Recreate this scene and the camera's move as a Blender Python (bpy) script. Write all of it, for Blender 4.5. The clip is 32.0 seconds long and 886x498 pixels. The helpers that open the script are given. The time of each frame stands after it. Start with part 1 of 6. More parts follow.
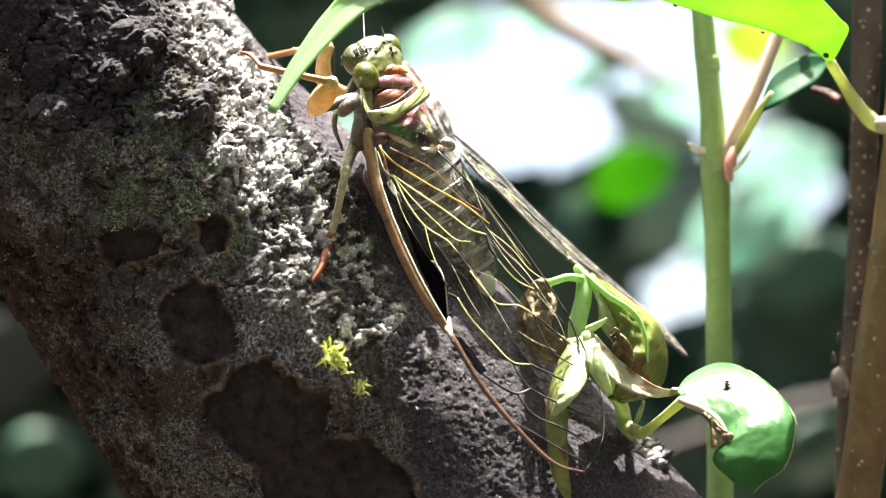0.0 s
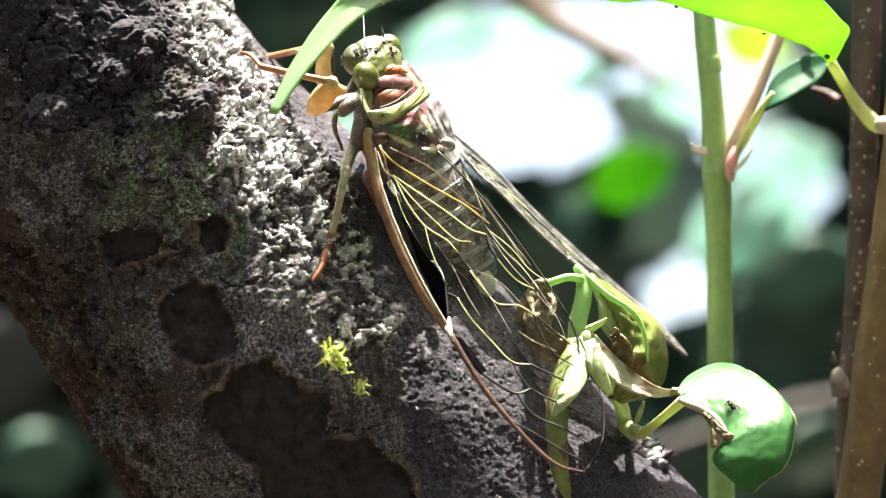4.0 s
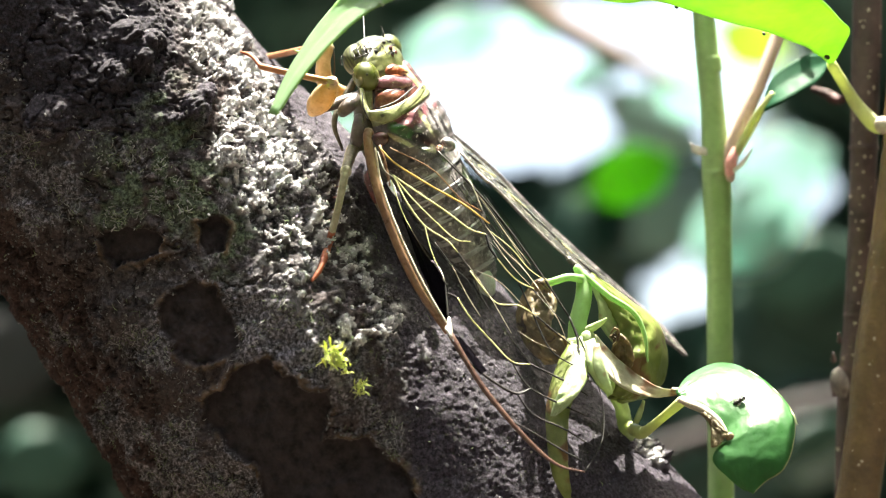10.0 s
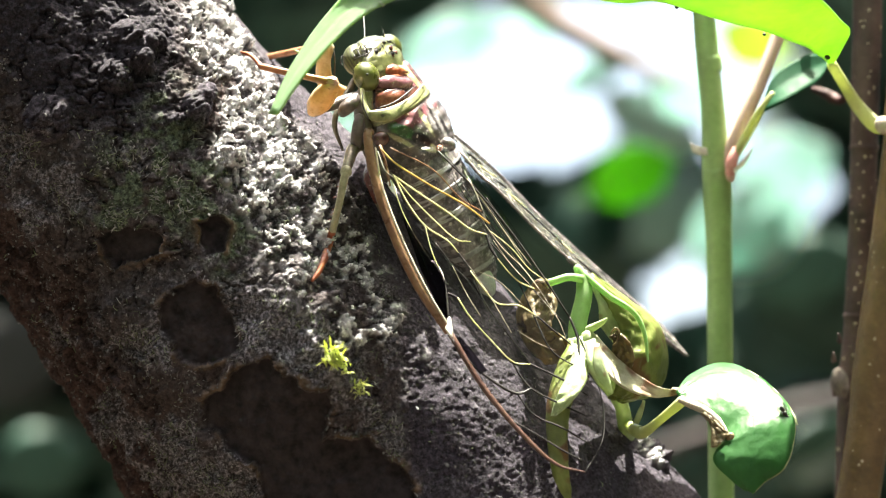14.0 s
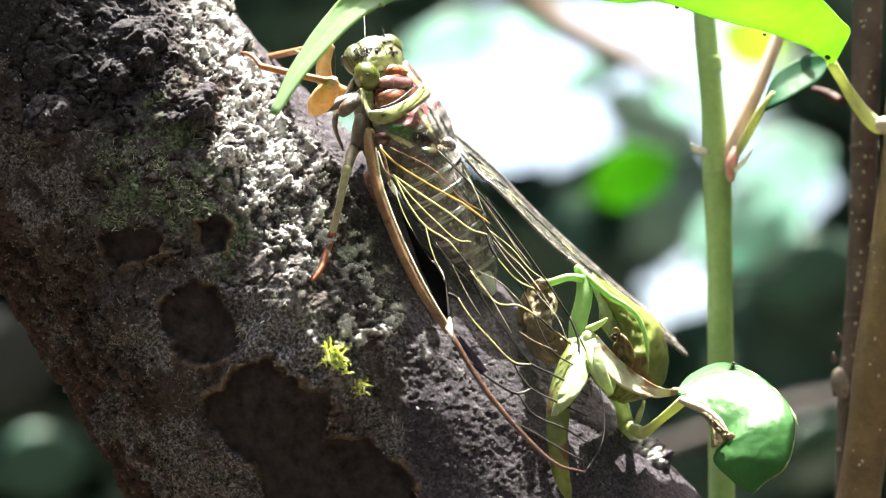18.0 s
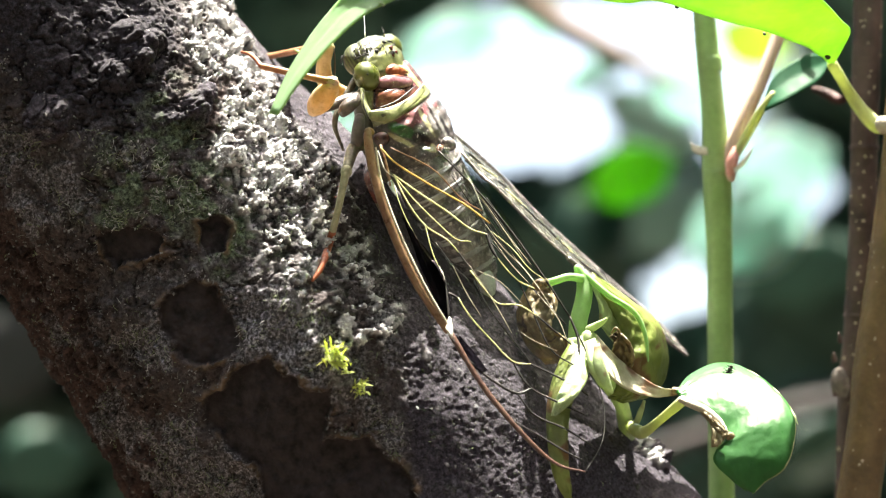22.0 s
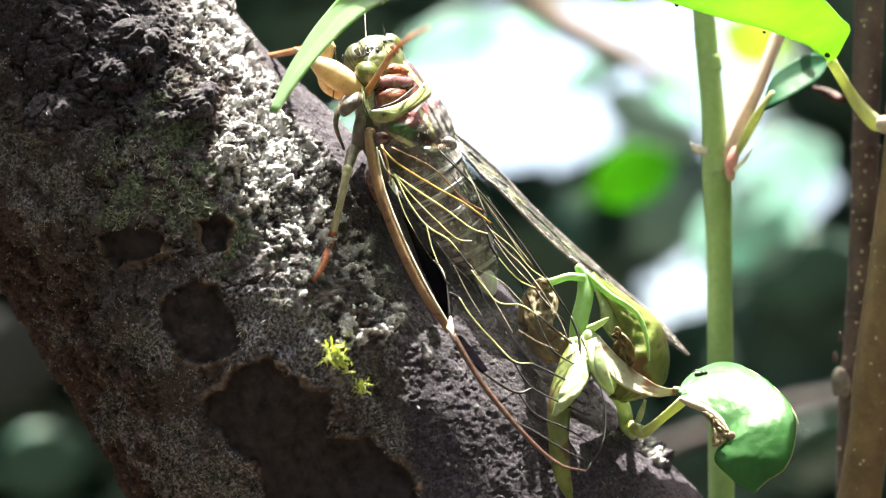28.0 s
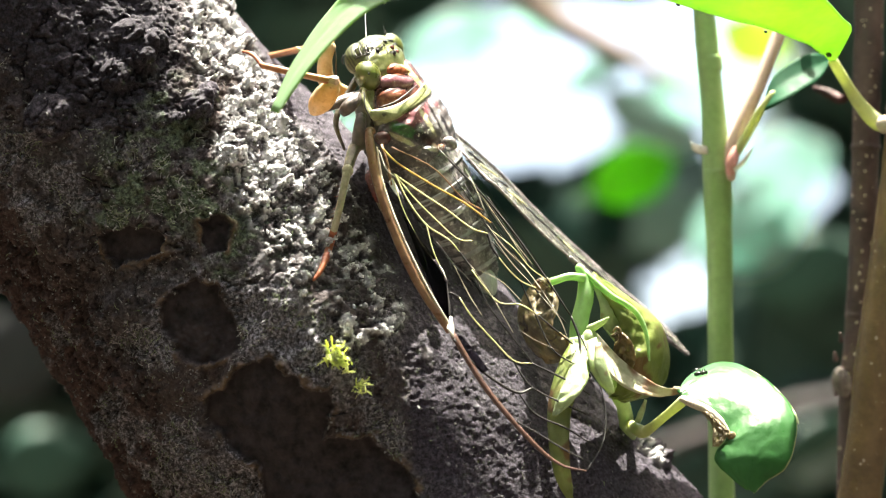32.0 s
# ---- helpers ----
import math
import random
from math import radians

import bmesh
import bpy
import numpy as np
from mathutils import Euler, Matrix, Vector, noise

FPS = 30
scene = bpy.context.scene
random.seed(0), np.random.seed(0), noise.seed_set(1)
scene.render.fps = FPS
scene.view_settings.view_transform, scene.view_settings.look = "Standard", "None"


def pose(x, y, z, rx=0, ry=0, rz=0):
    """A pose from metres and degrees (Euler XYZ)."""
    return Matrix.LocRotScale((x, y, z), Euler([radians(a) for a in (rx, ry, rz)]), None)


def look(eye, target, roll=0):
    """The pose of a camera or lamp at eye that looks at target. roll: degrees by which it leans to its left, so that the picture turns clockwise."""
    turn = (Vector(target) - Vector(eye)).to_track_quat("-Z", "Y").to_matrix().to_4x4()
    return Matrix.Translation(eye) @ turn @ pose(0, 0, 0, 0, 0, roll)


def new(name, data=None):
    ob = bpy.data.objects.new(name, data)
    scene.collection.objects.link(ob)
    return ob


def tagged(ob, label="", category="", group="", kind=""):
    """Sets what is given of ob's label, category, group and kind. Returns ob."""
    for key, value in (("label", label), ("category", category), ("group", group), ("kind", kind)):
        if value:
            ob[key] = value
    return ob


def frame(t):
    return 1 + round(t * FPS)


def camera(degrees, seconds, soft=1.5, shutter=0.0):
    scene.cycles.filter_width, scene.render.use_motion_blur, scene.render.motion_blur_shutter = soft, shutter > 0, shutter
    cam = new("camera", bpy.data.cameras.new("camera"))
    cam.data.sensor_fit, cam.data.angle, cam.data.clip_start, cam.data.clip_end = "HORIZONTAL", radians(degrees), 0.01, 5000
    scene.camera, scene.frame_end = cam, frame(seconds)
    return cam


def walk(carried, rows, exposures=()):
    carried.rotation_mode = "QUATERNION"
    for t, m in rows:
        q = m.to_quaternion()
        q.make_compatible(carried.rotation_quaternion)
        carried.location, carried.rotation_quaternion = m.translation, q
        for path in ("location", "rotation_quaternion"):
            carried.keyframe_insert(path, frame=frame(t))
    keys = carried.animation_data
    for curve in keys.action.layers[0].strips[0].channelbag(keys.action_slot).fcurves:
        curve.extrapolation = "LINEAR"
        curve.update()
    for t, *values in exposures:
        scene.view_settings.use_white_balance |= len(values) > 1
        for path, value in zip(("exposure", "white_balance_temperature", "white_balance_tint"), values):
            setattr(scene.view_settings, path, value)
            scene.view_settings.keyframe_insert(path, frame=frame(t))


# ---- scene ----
# Working space: millimetres round the insect, x right, y away, z up; FRAME lays it into the world, 1.2 m over the ground.
TILT = 12.0
FRAME = pose(0, 0, 1.2, TILT, 0, 0)


def world(p):
    return FRAME @ (Vector(p) * 0.001)


# ---- camera ----
cam = camera(20, 32.0, soft=1.1, shutter=0.3)
cam.data.dof.use_dof = True
cam.data.dof.focus_distance = 0.2675
cam.data.dof.aperture_fstop = 20.0
EYE = world((0, -277.91, 0))
DRIFT = ((0, 0, 0), (12, 0, 0), (16, -0.06, 0), (22.5, -0.06, -0.03), (28, -0.16, -0.08), (32, -0.19, -0.09))
walk(cam, [(t, look(EYE, world((dx, 0, dz)))) for t, dx, dz in DRIFT], exposures=((0, 2.95, 6850, 5.7), (32, 2.95, 6850, 5.7)))

# ---- daylight ----
SUN = (FRAME.to_3x3() @ Vector((0.08, 0.255, 0.96))).normalized()
sky_world = bpy.data.worlds.new("sky")
scene.world = sky_world
sky_world.use_nodes = True
sky = sky_world.node_tree.nodes.new("ShaderNodeTexSky")
sky.sky_type, sky.sun_disc = "NISHITA", False
sky.dust_density, sky.air_density, sky.ozone_density = 7.0, 1.0, 0.3
sky.sun_elevation = math.asin(SUN.z)
sky.sun_rotation = math.atan2(SUN.x, SUN.y)
sky_world.node_tree.links.new(sky.outputs[0], sky_world.node_tree.nodes["Background"].inputs[0])
sky_world.node_tree.nodes["Background"].inputs[1].default_value = 0.09
sun = new("sun", bpy.data.lights.new("sun", "SUN"))
sun.data.energy, sun.data.angle, sun.data.color = 5.0, radians(0.5), (1.0, 0.95, 0.87)
sun.matrix_world = look(SUN * 5, (0, 0, 0))


# ---- materials ----
def nodes_of(name):
    m = bpy.data.materials.new(name)
    m.use_nodes = True
    t = m.node_tree
    return m, t, t.nodes["Principled BSDF"], t.nodes["Material Output"]


def add(t, kind, **values):
    n = t.nodes.new(kind)
    for k, v in values.items():
        if k in n.inputs:
            n.inputs[k].default_value = v
    return n


def noise_at(t, co, scale, detail=4.0, rough=0.6):
    n = add(t, "ShaderNodeTexNoise", Scale=scale, Detail=detail, Roughness=rough)
    t.links.new(co, n.inputs["Vector"])
    return n.outputs["Fac"]


def ramp(t, fac, stops):
    r = t.nodes.new("ShaderNodeValToRGB")
    e = r.color_ramp.elements
    while len(e) < len(stops):
        e.new(0.5)
    for k, (at, c) in zip(e, stops):
        k.position, k.color = at, (*c, 1)
    t.links.new(fac, r.inputs[0])
    return r.outputs[0]


def blend(t, fac, a, b, how="MIX"):
    n = t.nodes.new("ShaderNodeMix")
    n.data_type, n.blend_type = "RGBA", how
    for k, v in ((0, fac), (6, a), (7, b)):
        if isinstance(v, (int, float)):
            n.inputs[k].default_value = v
        elif isinstance(v, tuple):
            n.inputs[k].default_value = (*v, 1)
        else:
            t.links.new(v, n.inputs[k])
    return n.outputs[2]


def surface(name, dark, light, scale, rough=0.5, bump=0.2, grain=4.0, through_light=None, share=0.4, metal=0.0, spots=None, gloss=0.5):
    """Two-scale mottled surface; scale: blotches per metre; grain: how much finer the relief is."""
    m, t, b, out = nodes_of(name)
    co = t.nodes.new("ShaderNodeTexCoord").outputs["Object"]
    big, fine = noise_at(t, co, scale), noise_at(t, co, scale * grain, 6)
    c = ramp(t, big, ((0.3, dark), (0.7, light)))
    low = 0.88 if through_light else 0.72
    shade = ramp(t, fine, ((0.25, (low, low, low)), (0.7, (1.08, 1.08, 1.08))))
    c = blend(t, 1.0, c, shade, "MULTIPLY")
    if spots:
        c = blend(t, ramp(t, noise_at(t, co, spots[1], 2), ((spots[2], (0, 0, 0)), (spots[2] + 0.06, (1, 1, 1)))), c, spots[0])
    t.links.new(c, b.inputs["Base Color"])
    t.links.new(ramp(t, fine, ((0.2, (max(rough - 0.1, 0.03),) * 3), (0.8, (min(rough + 0.12, 1),) * 3))), b.inputs["Roughness"])
    b.inputs["Metallic"].default_value = metal
    b.inputs["Specular IOR Level"].default_value = gloss
    if bump:
        n = add(t, "ShaderNodeBump", Strength=bump, Distance=0.0004)
        t.links.new(fine, n.inputs["Height"])
        t.links.new(n.outputs[0], b.inputs["Normal"])
    if through_light:
        tr = add(t, "ShaderNodeBsdfTranslucent")
        t.links.new(blend(t, 1.0, c, through_light, "MULTIPLY"), tr.inputs[0])
        mix = add(t, "ShaderNodeMixShader", Fac=share)
        t.links.new(b.outputs[0], mix.inputs[1])
        t.links.new(tr.outputs[0], mix.inputs[2])
        t.links.new(mix.outputs[0], out.inputs[0])
    return m


def membrane(name, tint, gloss_share, mottle=0, painted_sheen=0):
    m, t, b, out = nodes_of(name)
    clear = add(t, "ShaderNodeBsdfTransparent", Color=(*tint, 1))
    shine = add(t, "ShaderNodeBsdfGlossy", Color=(0.9, 0.95, 0.9, 1), Roughness=0.16)
    co = t.nodes.new("ShaderNodeTexCoord").outputs["Object"]
    n = add(t, "ShaderNodeBump", Strength=0.35, Distance=0.0003)
    t.links.new(noise_at(t, co, 900, 3), n.inputs["Height"])
    t.links.new(n.outputs[0], shine.inputs["Normal"])
    mix = add(t, "ShaderNodeMixShader", Fac=gloss_share)
    if mottle:
        spot = ramp(t, noise_at(t, co, mottle, 4), ((0.4, (0.5, 0.5, 0.5)), (0.6, (0.95, 0.95, 0.95))))
        t.links.new(spot, mix.inputs[0])
        shine = t.nodes["Principled BSDF"]
        t.links.new(ramp(t, noise_at(t, co, mottle * 2.3, 4), ((0.48, (0.02, 0.018, 0.015)), (0.66, (0.34, 0.34, 0.28)))), shine.inputs["Base Color"])
        shine.inputs["Roughness"].default_value = 0.25
    # pale stretched noise paints the sheen of light on the membrane
    if painted_sheen:
        mp = t.nodes.new("ShaderNodeMapping")
        mp.inputs["Rotation"].default_value = (0, 0.9, 0)
        mp.inputs["Scale"].default_value = (1, 1, 0.12)
        t.links.new(co, mp.inputs[0])
        t.links.new(ramp(t, noise_at(t, mp.outputs[0], 3200, 4), ((0.6, (gloss_share,) * 3), (0.78, (painted_sheen,) * 3))), mix.inputs[0])
        shine = t.nodes["Principled BSDF"]
        shine.inputs["Base Color"].default_value = (0.6, 0.62, 0.58, 1)
        shine.inputs["Roughness"].default_value = 0.2
    t.links.new(clear.outputs[0], mix.inputs[1])
    t.links.new(shine.outputs[0], mix.inputs[2])
    t.links.new(mix.outputs[0], out.inputs[0])
    return m


def bark_material():
    m, t, b, out = nodes_of("bark_with_lichen")
    co = t.nodes.new("ShaderNodeTexCoord").outputs["Object"]

    def mask(name):
        a = t.nodes.new("ShaderNodeAttribute")
        a.attribute_name = name
        return a.outputs["Fac"]
    big, mid, fine = noise_at(t, co, 110, 5), noise_at(t, co, 700, 5), noise_at(t, co, 2600, 6, 0.72)
    c = ramp(t, mid, ((0.3, (0.02, 0.0175, 0.0155)), (0.55, (0.055, 0.049, 0.043)), (0.75, (0.13, 0.12, 0.106))))
    c = blend(t, ramp(t, big, ((0.42, (0, 0, 0)), (0.62, (0.75, 0.75, 0.75)))), c, (0.052, 0.036, 0.026))
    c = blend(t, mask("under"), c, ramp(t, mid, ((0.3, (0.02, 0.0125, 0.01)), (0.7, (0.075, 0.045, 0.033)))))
    # purplish smooth bark; the same dark tone paints the insect's shadow lower down
    c = blend(t, mask("rim"), c, ramp(t, fine, ((0.3, (0.018, 0.015, 0.0175)), (0.7, (0.048, 0.0405, 0.0455)))))
    c = blend(t, mask("felt"), c, ramp(t, fine, ((0.3, (0.024, 0.0225, 0.019)), (0.5, (0.092, 0.087, 0.077)), (0.68, (0.27, 0.265, 0.245)))))
    # near-black tone that paints the shade on the upper left of the trunk
    c = blend(t, mask("painted_shade"), c, ramp(t, fine, ((0.3, (0.009, 0.008, 0.0095)), (0.7, (0.032, 0.028, 0.031)))))
    c = blend(t, mask("moss"), c, ramp(t, fine, ((0.3, (0.025, 0.034, 0.017)), (0.7, (0.1, 0.13, 0.067)))))
    c = blend(t, 1.0, c, ramp(t, fine, ((0.36, (0.28, 0.28, 0.34)), (0.6, (1.5, 1.48, 1.85)))), "MULTIPLY")
    c = blend(t, mask("lichen"), c, ramp(t, mid, ((0.28, (0.2, 0.185, 0.185)), (0.45, (0.42, 0.41, 0.42)), (0.68, (0.76, 0.76, 0.79)))))
    c = blend(t, mask("edge"), c, ramp(t, mid, ((0.35, (0.05, 0.034, 0.022)), (0.65, (0.16, 0.108, 0.07)))))
    c = blend(t, mask("bare"), c, ramp(t, mid, ((0.3, (0.008, 0.0062, 0.0068)), (0.68, (0.045, 0.035, 0.037)))))
    t.links.new(c, b.inputs["Base Color"])
    b.inputs["Roughness"].default_value = 0.85
    b.inputs["Specular IOR Level"].default_value = 0.3
    n = add(t, "ShaderNodeBump", Strength=0.7, Distance=0.0004)
    t.links.new(fine, n.inputs["Height"])
    t.links.new(n.outputs[0], b.inputs["Normal"])
    return m


def patterned(name, dark, light, hues, speck, rough=0.28):
    """Mottled chitin with painted markings: each hue is an attribute's name and its darker and lighter tone."""
    m, t, b, out = nodes_of(name)
    co = t.nodes.new("ShaderNodeTexCoord").outputs["Object"]
    mid, fine = noise_at(t, co, 600), noise_at(t, co, 2600, 5)
    c = ramp(t, mid, ((0.3, dark), (0.7, light)))
    for hue, lo, hi in hues:
        a = t.nodes.new("ShaderNodeAttribute")
        a.attribute_name = hue
        c = blend(t, a.outputs["Fac"], c, ramp(t, mid, ((0.3, lo), (0.7, hi))))
    c = blend(t, ramp(t, fine, ((speck, (0, 0, 0)), (speck + 0.06, (0.8, 0.8, 0.8)))), c, (0.6, 0.58, 0.56))
    c = blend(t, 1.0, c, ramp(t, fine, ((0.3, (0.55, 0.55, 0.55)), (0.6, (1.1, 1.1, 1.1)))), "MULTIPLY")
    t.links.new(c, b.inputs["Base Color"])
    b.inputs["Roughness"].default_value = rough
    n = add(t, "ShaderNodeBump", Strength=0.18, Distance=0.0002)
    t.links.new(fine, n.inputs["Height"])
    t.links.new(n.outputs[0], b.inputs["Normal"])
    return m


def striped(name, a, b_, direction, scale, rough=0.3):
    m, t, b, out = nodes_of(name)
    co = t.nodes.new("ShaderNodeTexCoord").outputs["Object"]
    mp = t.nodes.new("ShaderNodeMapping")
    mp.inputs["Rotation"].default_value = direction
    t.links.new(co, mp.inputs[0])
    w = add(t, "ShaderNodeTexWave", Scale=scale, Distortion=6.0, Detail=2.0)
    t.links.new(mp.outputs[0], w.inputs["Vector"])
    c = ramp(t, w.outputs["Fac"], ((0.25, a), (0.5, b_)))
    c = blend(t, 1.0, c, ramp(t, noise_at(t, co, 900), ((0.3, (0.6, 0.6, 0.6)), (0.7, (1.1, 1.1, 1.1)))), "MULTIPLY")
    t.links.new(c, b.inputs["Base Color"])
    b.inputs["Roughness"].default_value = rough
    return m


BARK = bark_material()
LICHEN = surface("lichen", (0.44, 0.445, 0.445), (0.9, 0.91, 0.91), 500, 0.9, 0.6)
GRIT = surface("bark_grit", (0.018, 0.0175, 0.0185), (0.3, 0.3, 0.3), 900, 0.9, 0.5)
THREAD_GREEN = surface("moss_thread", (0.06, 0.08, 0.04), (0.24, 0.29, 0.16), 500, 0.8, 0.2)
THREAD_GREY = surface("lichen_thread", (0.085, 0.083, 0.078), (0.44, 0.44, 0.42), 400, 0.8, 0.2)
MOSS = surface("moss", (0.6, 0.68, 0.18), (0.88, 0.92, 0.48), 600, 0.7, 0.1, through_light=(1.1, 1.12, 0.7), share=0.4)
STEM_GREEN = surface("green_stem", (0.2, 0.34, 0.1), (0.32, 0.47, 0.19), 120, 0.36, 0.15, 8, (1.1, 1.3, 0.7), 0.15, gloss=0.7)
STUB_GREEN = surface("fresh_stub", (0.26, 0.44, 0.17), (0.4, 0.58, 0.3), 200, 0.32, 0.1, 6, (1.1, 1.2, 0.8), 0.35)
STEM_PINK = surface("pink_stem", (0.55, 0.42, 0.33), (0.68, 0.54, 0.44), 200, 0.45, 0.1, 6, (1.1, 0.9, 0.7), 0.15)
STEM_BROWN = surface("brown_stem", (0.045, 0.028, 0.026), (0.13, 0.088, 0.078), 320, 0.5, 0.5, 7)
STEM_OLIVE = surface("olive_stem", (0.1, 0.06, 0.02), (0.2, 0.125, 0.048), 220, 0.34, 0.5, 7, gloss=0.8)
BUD = surface("bud_scales", (0.12, 0.1, 0.085), (0.34, 0.3, 0.26), 900, 0.8, 0.8)
LEAF_RUST = surface("rusty_bud", (0.012, 0.006, 0.006), (0.06, 0.016, 0.012), 500, 0.6, 0.5, gloss=0.3)
AXIL = surface("reddened_axil", (0.6, 0.25, 0.22), (0.72, 0.42, 0.36), 300, 0.4, 0.1)
WAX = surface("waxy_tip", (0.55, 0.62, 0.64), (0.78, 0.84, 0.86), 700, 0.4, 0.2)
LENTICEL = surface("lenticel", (0.4, 0.34, 0.26), (0.6, 0.54, 0.42), 900, 0.8, 0.3)
LEAF_BRIGHT = surface("young_leaf", (0.22, 0.36, 0.19), (0.31, 0.46, 0.28), 90, 0.36, 0.2, 9, (1.25, 1.4, 0.2), 0.5, gloss=0.9)
LEAF_GREEN = surface("glossy_leaf", (0.03, 0.128, 0.03), (0.056, 0.183, 0.052), 140, 0.33, 0.25, 6, (1.45, 1.75, 0.55), 0.42, gloss=0.42)
LEAF_DARK = surface("dark_glossy_leaf", (0.012, 0.06, 0.03), (0.026, 0.1, 0.05), 200, 0.55, 0.15, 6, (1.2, 1.4, 0.8), 0.25, gloss=0.1)
LEAF_PALE = surface("pale_shoot", (0.34, 0.44, 0.2), (0.54, 0.63, 0.39), 300, 0.38, 0.4, 5, (1.0, 1.05, 0.78), 0.35, spots=((0.3, 0.21, 0.13), 320, 0.62))
LEAF_STAINED = surface("stained_shoot", (0.4, 0.4, 0.27), (0.6, 0.58, 0.46), 300, 0.38, 0.4, 5, (1.0, 1.0, 0.75), 0.3, spots=((0.27, 0.16, 0.1), 210, 0.52))
PETIOLE = surface("leaf_stalk", (0.42, 0.46, 0.22), (0.56, 0.6, 0.34), 200, 0.35, 0.1, 6, (1.1, 1.15, 0.75), 0.4)
LEAF_OLIVE = surface("olive_leaf", (0.13, 0.18, 0.035), (0.33, 0.38, 0.13), 240, 0.33, 0.4, 5, (1.15, 1.2, 0.6), 0.4, spots=((0.2, 0.12, 0.05), 240, 0.58))
LEAF_DEAD = surface("withered_leaf", (0.13, 0.095, 0.045), (0.34, 0.28, 0.15), 330, 0.42, 0.7, 5, (1.1, 1.0, 0.6), 0.3, spots=((0.06, 0.03, 0.015), 420, 0.62))
# background leaf tones: sun and shade are put into the colours, pale to dark
LEAF_BACK = surface("back_toned_leaf", (0.028, 0.062, 0.05), (0.058, 0.125, 0.096), 20, 0.6, 0.1, 6)
LEAF_SUN_TONE = surface("sun_toned_leaf", (0.09, 0.22, 0.03), (0.14, 0.3, 0.05), 30, 0.4, 0.1, 6, (1.1, 1.4, 0.5), 0.6)
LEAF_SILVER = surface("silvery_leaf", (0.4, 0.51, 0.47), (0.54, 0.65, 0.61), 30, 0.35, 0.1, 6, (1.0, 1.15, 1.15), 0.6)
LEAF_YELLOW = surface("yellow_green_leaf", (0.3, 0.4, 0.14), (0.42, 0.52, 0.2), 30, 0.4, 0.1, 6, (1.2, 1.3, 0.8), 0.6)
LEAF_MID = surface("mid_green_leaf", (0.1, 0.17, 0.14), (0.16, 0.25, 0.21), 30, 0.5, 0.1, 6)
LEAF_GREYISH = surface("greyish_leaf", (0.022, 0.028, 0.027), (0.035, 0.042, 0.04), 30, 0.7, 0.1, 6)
LEAF_SHADE_TONE = surface("shade_toned_leaf", (0.02, 0.075, 0.05), (0.035, 0.11, 0.075), 30, 0.6, 0.1, 6)
WOOD_DARK = surface("dark_twig_bark", (0.022, 0.017, 0.018), (0.045, 0.036, 0.036), 60, 0.85, 0.3)
WOOD_BACK = surface("twig_bark", (0.2, 0.14, 0.11), (0.32, 0.25, 0.2), 60, 0.8, 0.3)
SOIL = surface("leaf_litter", (0.014, 0.01, 0.007), (0.045, 0.032, 0.021), 9, 0.95, 0.6, 30)
CHITIN_COLLAR = surface("collar_chitin", (0.12, 0.14, 0.045), (0.4, 0.41, 0.21), 420, 0.33, 0.3, 5, spots=((0.05, 0.05, 0.025), 900, 0.64))
CHITIN_RED = surface("brown_chitin", (0.06, 0.016, 0.014), (0.17, 0.06, 0.05), 420, 0.2, 0.3, 5, spots=((0.4, 0.3, 0.28), 1800, 0.68), gloss=0.7)
CHITIN_BACK = patterned("patterned_back", (0.035, 0.03, 0.03), (0.15, 0.13, 0.125), (("maroon", (0.08, 0.02, 0.026), (0.26, 0.1, 0.115)), ("green", (0.02, 0.085, 0.018), (0.06, 0.18, 0.045)), ("pale", (0.34, 0.33, 0.19), (0.55, 0.53, 0.34)), ("silver_sheen", (0.1, 0.095, 0.095), (0.3, 0.29, 0.285)), ("dark", (0.006, 0.005, 0.005), (0.025, 0.018, 0.018)), ("orange", (0.3, 0.09, 0.02), (0.45, 0.16, 0.05))), 0.62)
CHITIN_PRONOTUM = patterned("patterned_pronotum", (0.06, 0.024, 0.02), (0.19, 0.085, 0.065), (("pale", (0.3, 0.33, 0.13), (0.52, 0.54, 0.29)), ("lime", (0.11, 0.16, 0.045), (0.27, 0.33, 0.12)), ("brown", (0.07, 0.018, 0.012), (0.2, 0.075, 0.05)), ("pink", (0.13, 0.045, 0.055), (0.3, 0.15, 0.17)), ("orange", (0.16, 0.035, 0.012), (0.34, 0.11, 0.05)), ("dark", (0.008, 0.006, 0.006), (0.03, 0.018, 0.018))), 0.66, 0.2)
CHITIN_HEAD = patterned("patterned_head", (0.035, 0.045, 0.012), (0.13, 0.14, 0.05), (("pale", (0.17, 0.19, 0.07), (0.32, 0.34, 0.16)), ("dark", (0.008, 0.009, 0.005), (0.03, 0.03, 0.016)), ("lime", (0.07, 0.1, 0.02), (0.16, 0.2, 0.05))), 0.7, 0.3)
CHITIN_BELLY = surface("dark_abdomen", (0.06, 0.055, 0.058), (0.36, 0.325, 0.325), 420, 0.24, 0.5, 5, spots=((0.5, 0.46, 0.44), 1300, 0.6), gloss=0.9)
CHITIN_PALE = surface("pale_underside", (0.05, 0.046, 0.036), (0.24, 0.23, 0.18), 380, 0.5, 0.3, 5)
CHITIN_BAND = surface("pale_band", (0.09, 0.09, 0.093), (0.6, 0.61, 0.63), 260, 0.35, 0.4, 5)
CHITIN_COXA = surface("fluted_leg_base", (0.045, 0.037, 0.034), (0.17, 0.14, 0.125), 420, 0.35, 0.3, 4)
CHITIN_GREY = surface("grey_brown_leg", (0.08, 0.07, 0.042), (0.24, 0.21, 0.135), 600, 0.38, 0.3, 4)
